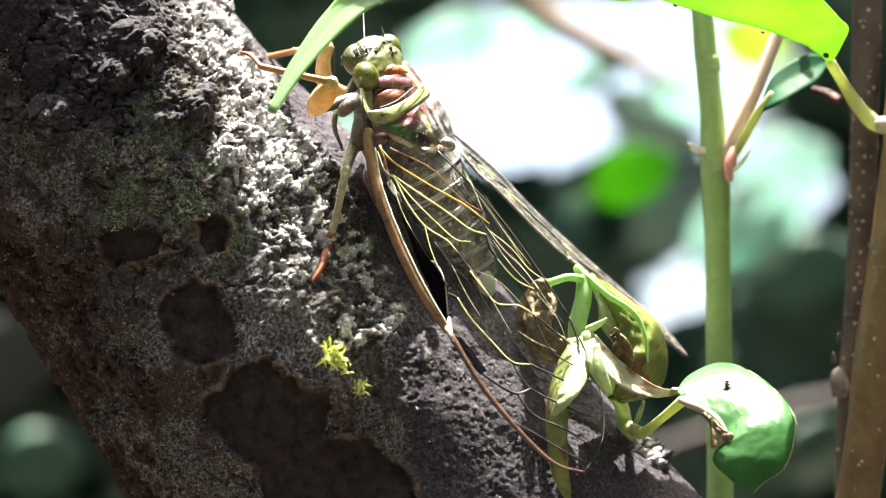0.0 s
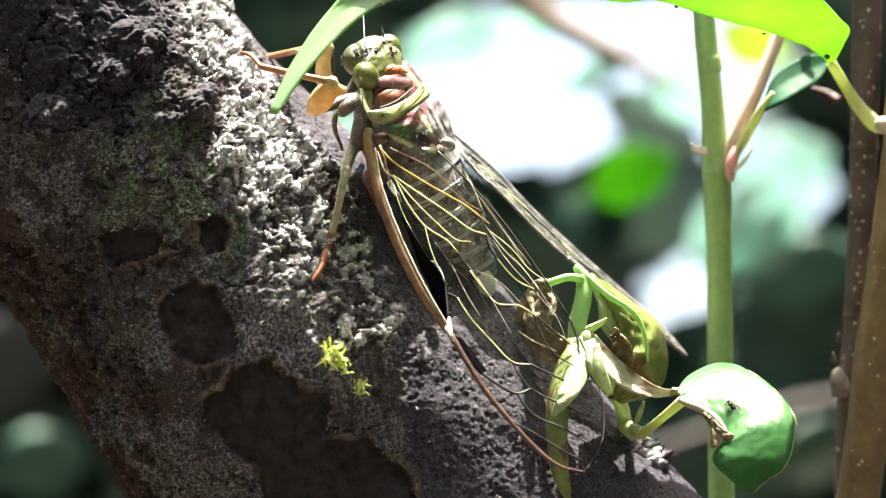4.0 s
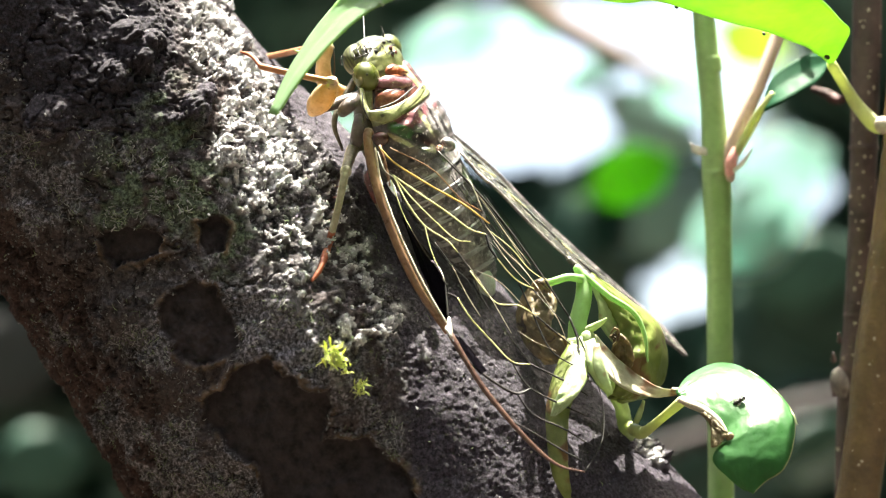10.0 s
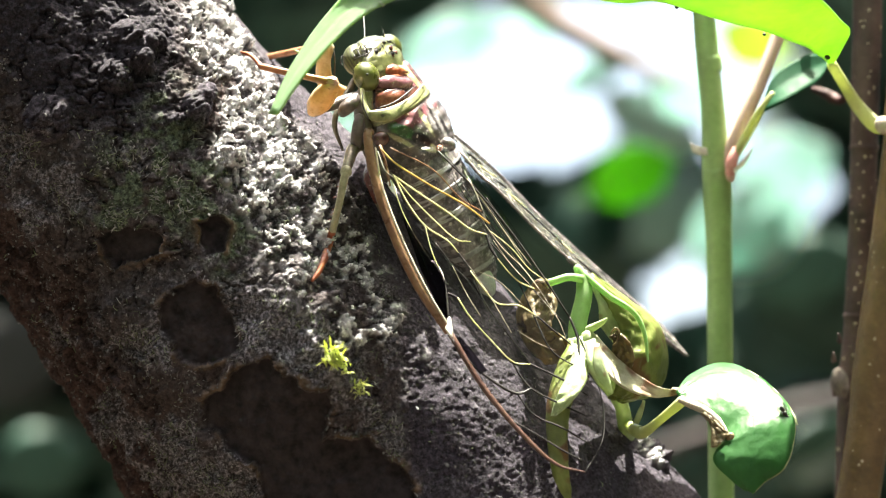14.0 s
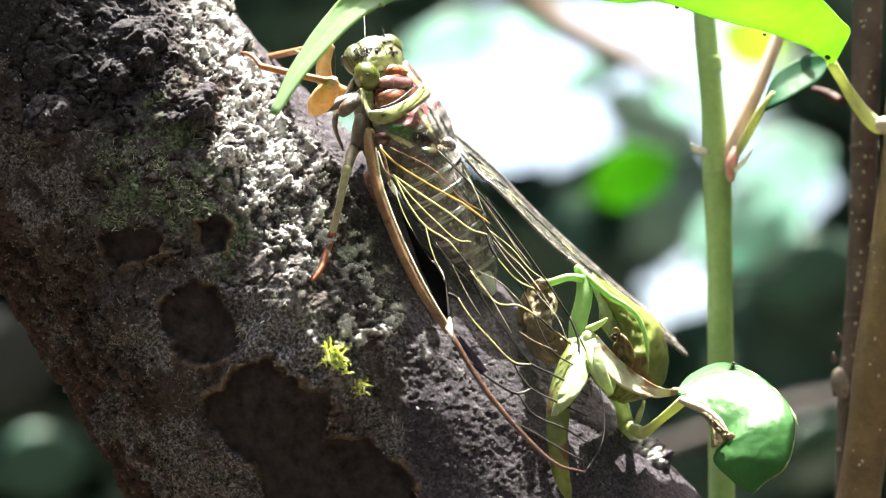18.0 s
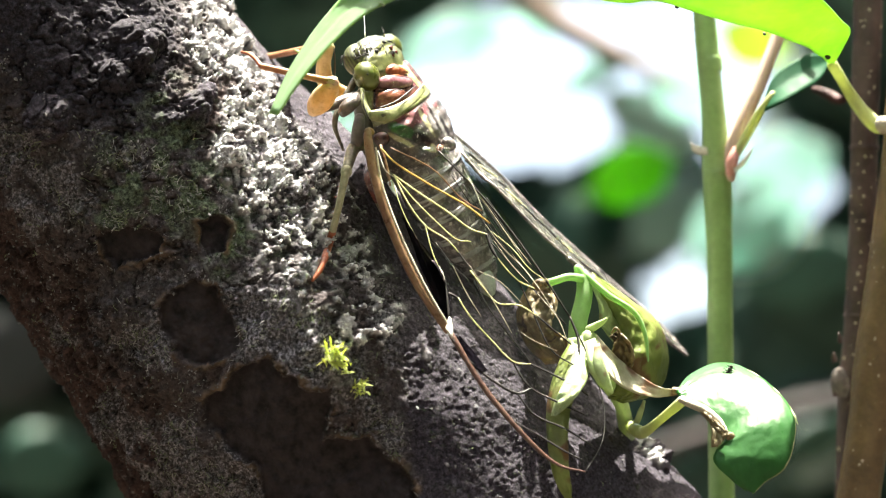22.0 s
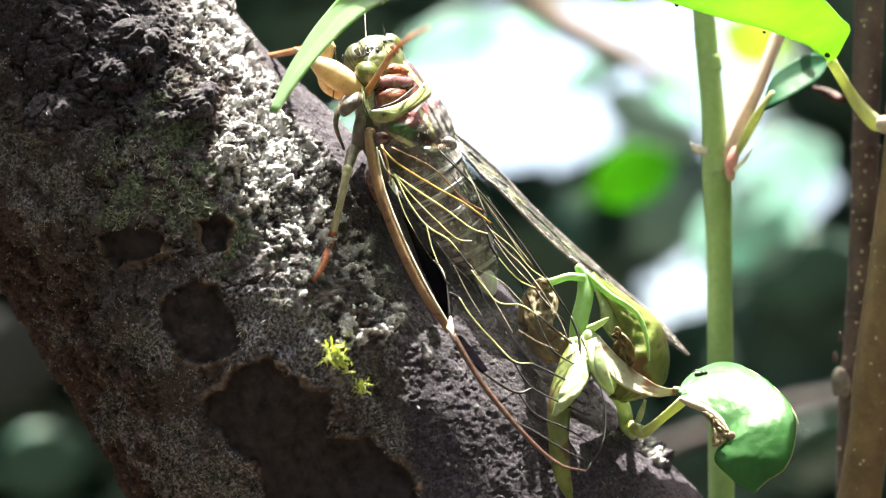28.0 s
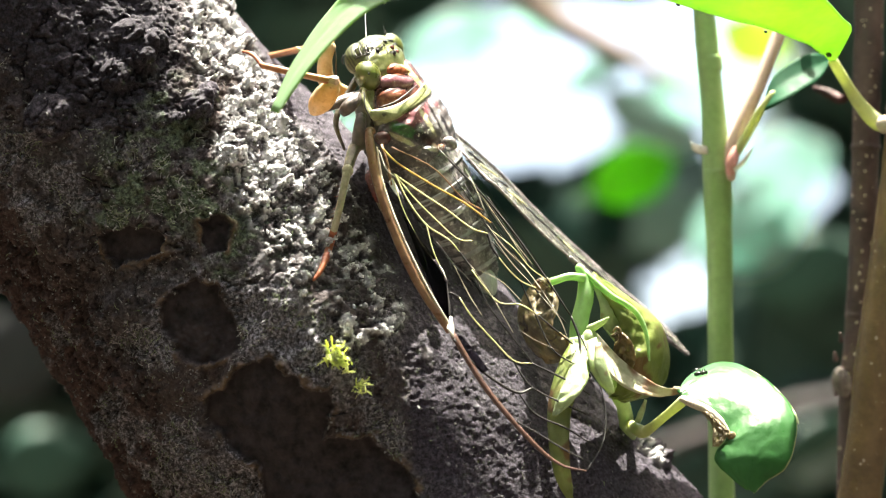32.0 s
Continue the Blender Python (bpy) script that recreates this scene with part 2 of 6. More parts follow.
LEG_YELLOW = surface("amber_leg", (0.42, 0.3, 0.14), (0.7, 0.58, 0.36), 420, 0.3, 0.2, 5, (1.1, 0.9, 0.5), 0.3, spots=((0.16, 0.08, 0.03), 900, 0.72))
LEG_DARK = surface("dark_leg_mark", (0.03, 0.018, 0.01), (0.1, 0.06, 0.03), 700, 0.4, 0.2)
LEG_ORANGE = surface("orange_leg", (0.3, 0.12, 0.045), (0.5, 0.28, 0.14), 500, 0.35, 0.2, 5, (1.1, 0.8, 0.5), 0.15)
LEG_PINK = surface("pinkish_knee", (0.5, 0.3, 0.2), (0.7, 0.5, 0.38), 500, 0.35, 0.2, 5)
LEG_RED = surface("red_leg", (0.3, 0.06, 0.025), (0.45, 0.16, 0.07), 600, 0.4, 0.3, 5)
LEG_GREY = surface("pale_leg", (0.26, 0.26, 0.15), (0.48, 0.46, 0.32), 700, 0.4, 0.3, 5)
CLYPEUS = striped("striped_face", (0.03, 0.034, 0.012), (0.085, 0.098, 0.034), (0.4, 0.3, 0.9), 760, 0.45)
EYE_GREEN = surface("eye", (0.065, 0.08, 0.012), (0.1, 0.115, 0.02), 150, 0.3, 0.0, 5, gloss=0.8)
BLACK = surface("black", (0.006, 0.005, 0.005), (0.014, 0.012, 0.01), 600, 0.55, 0.1)
WHITE = surface("white_node", (0.6, 0.58, 0.5), (0.8, 0.78, 0.7), 800, 0.4, 0.1)
VEIN_BROWN = surface("brown_vein", (0.13, 0.06, 0.03), (0.3, 0.18, 0.1), 300, 0.3, 0.25, 5)
VEIN_RED = surface("red_brown_vein", (0.06, 0.03, 0.024), (0.13, 0.072, 0.055), 300, 0.3, 0.25, 5)
VEIN_YELLOW = surface("yellow_vein", (0.5, 0.49, 0.2), (0.72, 0.7, 0.4), 300, 0.35, 0.1, 5)
VEIN_AMBER = surface("amber_vein", (0.4, 0.23, 0.05), (0.55, 0.38, 0.13), 300, 0.35, 0.1, 5)
WING_CLEAR = membrane("clear_membrane", (0.95, 0.95, 0.95), 0.003, painted_sheen=0.045)
# dark tint that paints shaded bark as seen through clear wing cells
WING_SHADE = membrane("shade_tinted_membrane", (0.3, 0.28, 0.32), 0.004)
WING_FAR = membrane("edge_on_membrane", (0.86, 0.87, 0.8), 0.12, 900)
WING_SMOKE = membrane("smoky_membrane", (0.88, 0.88, 0.88), 0.02)
FLY_WING = membrane("fly_wing", (0.75, 0.75, 0.75), 0.2)
SILK = surface("silk", (0.8, 0.82, 0.84), (0.9, 0.92, 0.94), 500, 0.3, 0.0, through_light=(1, 1, 1), share=0.5)
FLY_BODY = surface("fly_body", (0.012, 0.012, 0.012), (0.05, 0.045, 0.035), 1500, 0.3, 0.1)


# ---- building tools ----
def thing(name, base, label, category, group="", kind=""):
    ob = tagged(new(name), label, category, group, kind)
    ob.location = world(base)
    return ob


def root_of(ob):
    while ob.parent:
        ob = ob.parent
    return ob


def part(name, bm, material, parent, label=""):
    """Links a bmesh in working millimetres as one mesh under a thing or a part."""
    at = root_of(parent).location
    for v in bm.verts:
        v.co = world(v.co) - at
    bmesh.ops.recalc_face_normals(bm, faces=bm.faces)
    me = bpy.data.meshes.new(name)
    for f in bm.faces:
        f.smooth = True
    bm.to_mesh(me)
    bm.free()
    me.materials.append(material)
    ob = new(name, me)
    ob.parent = parent
    return tagged(ob, label)


def from_arrays(name, verts, faces, material, parent, smooth=True):
    at = root_of(parent).location
    m = np.array(FRAME)
    w = (verts * 0.001) @ m[:3, :3].T + m[:3, 3] - np.array(at)
    me = bpy.data.meshes.new(name)
    me.from_pydata(w.tolist(), [], faces)
    me.polygons.foreach_set("use_smooth", [smooth] * len(me.polygons))
    me.materials.append(material)
    ob = new(name, me)
    ob.parent = parent
    return ob


def glide(points, n):
    """n points on a smooth curve through the given ones (vectors or numbers of any size)."""
    p = np.array(points, float)
    if len(p) == 2:
        return np.array([p[0] + (p[1] - p[0]) * i / (n - 1) for i in range(n)])
    e = np.vstack([2 * p[0] - p[1], p, 2 * p[-1] - p[-2]])
    out = []
    for i in range(n):
        u = i / (n - 1) * (len(p) - 1)
        k = min(int(u), len(p) - 2)
        f = u - k
        a, b, c, d = e[k], e[k + 1], e[k + 2], e[k + 3]
        out.append(0.5 * (2 * b + (c - a) * f + (2 * a - 5 * b + 4 * c - d) * f * f + (3 * b - a - 3 * c + d) * f ** 3))
    return np.array(out)


def ring_frames(path):
    d = np.gradient(path, axis=0)
    d /= np.linalg.norm(d, axis=1)[:, None] + 1e-12
    a = Vector(d[0]).orthogonal().normalized()
    frames = []
    for k in d:
        k = Vector(k)
        a = (a - k * a.dot(k)).normalized()
        frames.append((a.copy(), k.cross(a)))
    return frames


def tube(bm, points, radii, n=24, seg=10, wobble=0.0, seed=0, flat=1.0):
    """A tapered tube with rounded ends through the points."""
    path = glide(points, n)
    r = glide([[x] for x in radii], n)[:, 0]
    rnd = random.Random(seed)
    rings = []
    for i, (c, (a, b)) in enumerate(zip(path, ring_frames(path))):
        rings.append([bm.verts.new(Vector(c) + (a * math.cos(k * 2 * math.pi / seg) + b * flat * math.sin(k * 2 * math.pi / seg)) * r[i] * (1 + wobble * rnd.uniform(-1, 1))) for k in range(seg)])
    for p, q in zip(rings, rings[1:]):
        for k in range(seg):
            bm.faces.new((p[k], p[(k + 1) % seg], q[(k + 1) % seg], q[k]))
    for ring, at, way in ((rings[0], path[0], path[0] - path[1]), (rings[-1], path[-1], path[-1] - path[-2])):
        w = Vector(way).normalized()
        tip = bm.verts.new(Vector(at) + w * (np.mean([(v.co - Vector(at)).length for v in ring]) * 0.6))
        for k in range(seg):
            bm.faces.new((ring[k], ring[(k + 1) % seg], tip))
    return bm


def tubed(*a, **k):
    return tube(bmesh.new(), *a, **k)


def blob(bm, centre, axes, n=14, seg=20):
    """An ellipsoid on three half-axis vectors."""
    c, (a, b, d) = Vector(centre), [Vector(x) for x in axes]
    rows = [[c + a * math.cos(i * math.pi / n) + (b * math.cos(k * 2 * math.pi / seg) + d * math.sin(k * 2 * math.pi / seg)) * math.sin(i * math.pi / n) for k in range(seg)] for i in range(1, n)]
    top, end = bm.verts.new(c + a), bm.verts.new(c - a)
    rows = [[bm.verts.new(v) for v in row] for row in rows]
    for p, q in zip(rows, rows[1:]):
        for k in range(seg):
            bm.faces.new((p[k], p[(k + 1) % seg], q[(k + 1) % seg], q[k]))
    for k in range(seg):
        bm.faces.new((top, rows[0][(k + 1) % seg], rows[0][k]))
        bm.faces.new((end, rows[-1][k], rows[-1][(k + 1) % seg]))
    return bm


def sheet(bm, left, right, n=24, m=8, thick=0.12, bulge=0.0, toward=(0, -1, 0), ripple=0.0, seed=0, crease=0.0):
    """A thin closed blade between two edge curves, bulged towards a direction; crease: depth of a midrib groove."""
    a, b = glide(left, n), glide(right, n)
    up = np.array(Vector(toward).normalized())
    grid = []
    for i in range(n):
        w = np.linalg.norm(b[i] - a[i])
        row = []
        for j in range(m + 1):
            u = j / m
            h = bulge * w * 4 * u * (1 - u) - crease * w * max(0.0, 1 - abs(u - 0.5) * 6)
            h += ripple * noise.noise(Vector((i * 0.35, j * 0.6, seed * 3.1)))
            row.append(a[i] * (1 - u) + b[i] * u + up * h)
        grid.append(row)
    g = np.array(grid)
    nor = np.cross(np.gradient(g, axis=0), np.gradient(g, axis=1))
    nor /= np.linalg.norm(nor, axis=2)[:, :, None] + 1e-9
    top = [[bm.verts.new(g[i, j] + nor[i, j] * thick * 0.5) for j in range(m + 1)] for i in range(n)]
    low = [[bm.verts.new(g[i, j] - nor[i, j] * thick * 0.5) for j in range(m + 1)] for i in range(n)]
    for i in range(n - 1):
        for j in range(m):
            bm.faces.new((top[i][j], top[i][j + 1], top[i + 1][j + 1], top[i + 1][j]))
            bm.faces.new((low[i][j], low[i + 1][j], low[i + 1][j + 1], low[i][j + 1]))
        bm.faces.new((top[i][0], top[i + 1][0], low[i + 1][0], low[i][0]))
        bm.faces.new((top[i][m], low[i][m], low[i + 1][m], top[i + 1][m]))
    for j in range(m):
        bm.faces.new((top[0][j], low[0][j], low[0][j + 1], top[0][j + 1]))
        bm.faces.new((top[-1][j], top[-1][j + 1], low[-1][j + 1], low[-1][j]))
    return bm


def sheeted(*a, **k):
    return sheet(bmesh.new(), *a, **k)


def cell(ix, iy, iz, seed):
    h = (ix * 374761393 + iy * 668265263 + iz * 2147483647 + seed * 1274126177) & 0xFFFFFFFF
    h = ((h ^ (h >> 13)) * 1274126177) & 0xFFFFFFFF
    return ((h ^ (h >> 16)) & 0xFFFF) / 65535.0


def value_noise(p, scale, seed=0):
    q = p * scale + 1000.0
    i = np.floor(q).astype(np.int64)
    f = q - i
    f = f * f * (3 - 2 * f)
    out = 0
    for dx in (0, 1):
        for dy in (0, 1):
            for dz in (0, 1):
                w = (f[:, 0] if dx else 1 - f[:, 0]) * (f[:, 1] if dy else 1 - f[:, 1]) * (f[:, 2] if dz else 1 - f[:, 2])
                out = out + w * cell(i[:, 0] + dx, i[:, 1] + dy, i[:, 2] + dz, seed)
    return out


def fractal(p, scale, octaves=4, seed=0, fall=0.5):
    s, a, tot = 0, 1.0, 0
    for k in range(octaves):
        s = s + a * value_noise(p, scale * 2 ** k, seed + k)
        tot += a
        a *= fall
    return s / tot


def step(a, b, x):
    u = np.clip((x - a) / (b - a), 0, 1)
    return u * u * (3 - 2 * u)


# ---- ground ----
def build_ground():
    bm = bmesh.new()
    n, half = 60, 120.0
    rows = []
    for i in range(n + 1):
        row = []
        for j in range(n + 1):
            x, y = [math.copysign(abs(2 * k / n - 1) ** 3, 2 * k / n - 1) * half for k in (i, j)]
            row.append(bm.verts.new((x, y, 0.03 * noise.noise(Vector((x * 2, y * 2, 0))) - 0.015)))
        rows.append(row)
    for i in range(n):
        for j in range(n):
            bm.faces.new((rows[i][j], rows[i + 1][j], rows[i + 1][j + 1], rows[i][j + 1]))
    me = bpy.data.meshes.new("ground")
    bm.to_mesh(me)
    bm.free()
    me.materials.append(SOIL)
    tagged(new("ground", me), "brown forest floor covered in leaf litter", "ground", kind="structure")


build_ground()


# ---- the leaning trunk ----
AXIS = [(-234.8, 50, 239.01), (-160.21, 34, 153.69), (-105.41, 18, 92.57), (-74.07, 10, 57.37), (-55.75, 8, 34.91), (-39.03, 8, 14.02), (-22.31, 8, -6.88), (-4.44, 8, -29.19), (13.89, 8, -51.38), (32.65, 9, -74.78), (59.72, 12, -109.47), (84, 18, -190), (120, 26, -420), (150, 34, -800), (165, 40, -1250)]
THICK = [11, 14, 16, 17.4, 18.4, 19.8, 22.4, 25.4, 26.4, 27, 28, 29, 30, 31, 34]


SHELL = []


def on_bark(p, lift=0.0):
    """The place on the finished bark behind or before p, raised by lift."""
    q = SHELL[0]
    k = np.argmin((q[:, 0] - p[0]) ** 2 + (q[:, 2] - p[2]) ** 2)
    return (p[0], float(q[k][1]) - lift, p[2])


def patch(q, outline):
    """Distance in mm of places on the bark (along, around) from an outline; negative inside it."""
    o = np.array(outline) * (29.1, 22.0)
    d, inside = np.full(len(q), 1e9), np.zeros(len(q), bool)
    for (x0, y0), (x1, y1) in zip(o, np.roll(o, -1, 0)):
        ex, ey = x1 - x0, y1 - y0
        wx, wy = q[:, 0] - x0, q[:, 1] - y0
        f = np.clip((wx * ex + wy * ey) / (ex * ex + ey * ey), 0, 1)
        d = np.minimum(d, (wx - f * ex) ** 2 + (wy - f * ey) ** 2)
        if ey:
            inside ^= ((y0 > q[:, 1]) != (y1 > q[:, 1])) & (wx < ex * wy / ey)
    return np.sqrt(d) * np.where(inside, -1, 1)


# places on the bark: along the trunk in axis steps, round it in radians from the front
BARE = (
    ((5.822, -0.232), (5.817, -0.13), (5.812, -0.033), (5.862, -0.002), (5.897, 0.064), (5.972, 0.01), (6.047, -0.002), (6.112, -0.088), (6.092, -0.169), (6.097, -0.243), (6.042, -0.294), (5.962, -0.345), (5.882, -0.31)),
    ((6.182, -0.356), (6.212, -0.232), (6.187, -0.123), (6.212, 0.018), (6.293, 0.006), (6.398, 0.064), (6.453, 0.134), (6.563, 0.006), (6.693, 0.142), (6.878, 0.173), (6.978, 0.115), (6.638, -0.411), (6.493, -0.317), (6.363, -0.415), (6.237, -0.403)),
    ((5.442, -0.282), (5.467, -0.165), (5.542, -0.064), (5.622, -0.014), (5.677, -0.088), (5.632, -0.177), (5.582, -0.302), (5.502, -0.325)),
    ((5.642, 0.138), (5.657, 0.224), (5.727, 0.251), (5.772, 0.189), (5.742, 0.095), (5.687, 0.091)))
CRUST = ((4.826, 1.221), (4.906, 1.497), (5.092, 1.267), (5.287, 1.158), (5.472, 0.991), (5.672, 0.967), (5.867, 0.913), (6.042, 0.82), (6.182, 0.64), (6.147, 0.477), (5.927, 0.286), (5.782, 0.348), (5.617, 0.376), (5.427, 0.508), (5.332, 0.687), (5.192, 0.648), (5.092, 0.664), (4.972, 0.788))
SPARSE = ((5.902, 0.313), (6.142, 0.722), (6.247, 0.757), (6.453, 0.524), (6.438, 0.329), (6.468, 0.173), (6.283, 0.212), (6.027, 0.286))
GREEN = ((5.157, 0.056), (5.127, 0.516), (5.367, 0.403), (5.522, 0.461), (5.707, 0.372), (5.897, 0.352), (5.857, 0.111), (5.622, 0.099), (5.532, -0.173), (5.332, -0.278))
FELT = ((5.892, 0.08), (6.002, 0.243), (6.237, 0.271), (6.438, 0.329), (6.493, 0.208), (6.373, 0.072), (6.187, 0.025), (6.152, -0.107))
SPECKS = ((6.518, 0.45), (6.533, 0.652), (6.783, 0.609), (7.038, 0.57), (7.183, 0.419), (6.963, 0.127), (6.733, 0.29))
# upper-left stretch of bark that lies in shade; the shade goes into its colour
SHADED_TOP = ((4.2, -0.1), (4.3, 0.5), (4.801, 0.948), (5.067, 0.582), (5.372, 0.36), (5.227, 0.169), (5.112, 0.029), (4.881, -0.162), (4.706, -0.204))
# smooth dark bark along the right, extended over the area the insect shadows
SMOOTH_SHADED = ((4.87, 1.6), (4.901, 1.46), (5.082, 1.333), (5.292, 1.221), (5.482, 1.034), (5.672, 1.022), (5.887, 0.964), (6.052, 0.847), (6.242, 0.753), (6.458, 0.531), (6.663, 0.345), (6.953, 0.142), (7.8, 0.142), (9.0, 0.6), (9.0, 1.9), (5.0, 1.9))
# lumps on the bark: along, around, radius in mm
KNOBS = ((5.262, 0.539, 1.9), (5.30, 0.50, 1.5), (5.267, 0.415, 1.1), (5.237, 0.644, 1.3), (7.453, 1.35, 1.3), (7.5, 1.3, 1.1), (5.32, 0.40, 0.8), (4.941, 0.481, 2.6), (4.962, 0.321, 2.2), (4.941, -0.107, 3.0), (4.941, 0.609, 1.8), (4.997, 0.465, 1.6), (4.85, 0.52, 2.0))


def build_trunk():
    trunk = thing("tree_trunk", (165, 40, -1225), "leaning tree trunk with flaking dark bark and pale lichen", "tree")
    far = glide(AXIS, 1401)
    rad = glide([[r] for r in THICK], 1401)[:, 0]
    # dense where the insect sits, coarse beyond
    u = np.concatenate([np.linspace(0, 3.3, 40)[:-1], np.linspace(3.3, 4.3, 80)[:-1], np.linspace(4.3, 7.9, 800), np.linspace(7.9, 14, 80)[1:]]) * 100
    path = np.stack([np.interp(u, np.arange(1401), far[:, k]) for k in range(3)], 1)
    r = np.interp(u, np.arange(1401), rad)
    d = np.gradient(path, axis=0)
    d /= np.linalg.norm(d, axis=1)[:, None]
    away = np.array([0, 1.0, 0])
    side = np.cross(d, away)
    side /= np.linalg.norm(side, axis=1)[:, None]
    front = np.cross(d, side)
    if front[300][1] > 0:
        front = -front
    if side[300][2] < 0:
        side = -side
    ang = np.concatenate([np.linspace(-98, 98, 520), np.linspace(98, 262, 30)[1:-1]]) * math.pi / 180
    n, m = len(u), len(ang)
    nor = side[:, None, :] * np.sin(ang)[None, :, None] + front[:, None, :] * np.cos(ang)[None, :, None]
    P = path[:, None, :] + nor * r[:, None, None]
    A = np.repeat(ang[None, :], n, 0).reshape(-1)
    U = np.repeat(u * 0.01, m)
    p, nn = P.reshape(-1, 3), nor.reshape(-1, 3)
    warp = np.stack([fractal(p, 0.3, 5, 30 + 7 * k, 0.6) for k in range(3)], 1) - 0.5
    w = p + warp * 5
    flat = np.stack([U * 29.1, A * 22.0], 1)
    ragged = flat + warp[:, :2] * 3.4
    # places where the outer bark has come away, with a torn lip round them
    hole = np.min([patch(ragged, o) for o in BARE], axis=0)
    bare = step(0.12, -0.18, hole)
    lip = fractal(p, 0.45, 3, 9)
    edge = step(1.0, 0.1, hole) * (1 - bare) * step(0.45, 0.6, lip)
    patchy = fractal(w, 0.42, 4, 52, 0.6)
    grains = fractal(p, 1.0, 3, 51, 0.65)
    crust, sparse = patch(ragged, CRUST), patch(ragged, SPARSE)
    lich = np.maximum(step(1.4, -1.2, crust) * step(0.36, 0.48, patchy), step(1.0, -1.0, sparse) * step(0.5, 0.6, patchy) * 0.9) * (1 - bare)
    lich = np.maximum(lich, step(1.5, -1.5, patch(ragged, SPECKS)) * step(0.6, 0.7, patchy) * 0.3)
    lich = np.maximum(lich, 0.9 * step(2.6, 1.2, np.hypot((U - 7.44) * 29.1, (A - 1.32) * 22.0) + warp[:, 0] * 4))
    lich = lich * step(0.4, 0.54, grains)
    # shade of the upper left, put into the bark colour
    painted_shade = step(3.0, -3.0, patch(ragged + warp[:, 1:] * 5, SHADED_TOP)) * (1 - lich)
    felt = np.maximum(step(1.5, -1.5, patch(ragged, FELT)), 0.8 * step(0.52, 0.62, fractal(p, 0.2, 5, 17, 0.65))) * (1 - bare) * (1 - lich) * (1 - painted_shade)
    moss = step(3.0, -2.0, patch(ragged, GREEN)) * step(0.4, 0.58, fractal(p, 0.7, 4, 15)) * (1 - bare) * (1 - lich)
    # smooth rim bark, plus the insect's shadow painted as darker bark
    rim = step(1.2, -1.2, patch(ragged, SMOOTH_SHADED)) * (1 - bare)
    felt, moss = felt * (1 - 0.85 * rim), moss * (1 - rim)
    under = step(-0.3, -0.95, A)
    h = (fractal(p, 0.07, 3, 3) - 0.5) * 2.2 + (fractal(w, 0.3, 4, 5) - 0.5) * 1.9 * (1 - 0.55 * bare) * (1 - 0.7 * rim) + (fractal(p, 1.7, 3, 8, 0.6) - 0.5) * 0.7 * (1 - 0.35 * bare) * (1 - 0.6 * rim)
    h += -0.85 * bare + 0.32 * edge + lich * (0.1 + 0.6 * step(0.4, 0.68, grains) + 2.2 * (fractal(w, 0.4, 2, 57) - 0.5)) + felt * (fractal(p, 2.4, 2, 19) - 0.4) * 0.5
    # sunken pores among the crust, small pits on the smooth bark
    h -= 0.8 * step(0.4, 0.3, fractal(w, 0.75, 3, 63)) * (1 - bare) * step(2.0, -1.0, crust) + 0.1 * step(0.42, 0.3, fractal(p, 1.6, 2, 68)) * rim
    # cracks between scales of crust
    seam = np.abs(fractal(w, 0.22, 4, 66, 0.55) - 0.5)
    h -= 0.6 * step(0.022, 0.0, seam) * (1 - bare) * (1 - 0.8 * rim)
    # long fibrous ridges and splits on the underside
    along = np.repeat(np.concatenate([[0], np.cumsum(np.linalg.norm(np.diff(path, axis=0), axis=1))]), m)
    fib = fractal(np.stack([along * 0.075, A * 7 + warp[:, 0] * 2.0, A * 0], 1), 1.0, 4, 44, 0.6)
    h += ((fib - 0.5) * 3.2 - 1.5 * step(0.04, 0.0, np.abs(fib - 0.46))) * under
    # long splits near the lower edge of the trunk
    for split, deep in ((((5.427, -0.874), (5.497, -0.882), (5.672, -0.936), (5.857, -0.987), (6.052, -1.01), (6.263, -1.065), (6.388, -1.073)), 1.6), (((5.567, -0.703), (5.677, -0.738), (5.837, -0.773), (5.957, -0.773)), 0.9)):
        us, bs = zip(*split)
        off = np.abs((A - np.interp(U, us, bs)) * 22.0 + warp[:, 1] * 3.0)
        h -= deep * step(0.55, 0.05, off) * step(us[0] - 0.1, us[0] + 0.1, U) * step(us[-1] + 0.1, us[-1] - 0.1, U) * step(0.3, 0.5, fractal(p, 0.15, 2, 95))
    # two low swellings beside the torn patch, added to tilt the bark into the sun
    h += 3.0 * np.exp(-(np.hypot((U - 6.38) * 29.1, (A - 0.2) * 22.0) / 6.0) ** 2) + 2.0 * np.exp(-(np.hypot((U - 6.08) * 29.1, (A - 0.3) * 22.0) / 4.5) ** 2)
    p = p + nn * h[:, None]
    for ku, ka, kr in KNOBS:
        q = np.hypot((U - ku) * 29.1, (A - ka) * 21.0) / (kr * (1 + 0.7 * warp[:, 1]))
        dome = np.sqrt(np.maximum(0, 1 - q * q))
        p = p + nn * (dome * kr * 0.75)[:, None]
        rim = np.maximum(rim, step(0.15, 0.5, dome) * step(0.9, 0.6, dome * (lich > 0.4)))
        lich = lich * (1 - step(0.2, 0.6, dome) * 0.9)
    SHELL.append(p[(np.abs(A) < 1.45) & (np.abs(p[:, 0]) < 60) & (np.abs(p[:, 2]) < 40)])
    idx = np.arange(n * m).reshape(n, m)
    a, b = idx[:-1], idx[1:]
    faces = np.stack([a, np.roll(a, -1, 1), np.roll(b, -1, 1), b], -1).reshape(-1, 4).tolist()
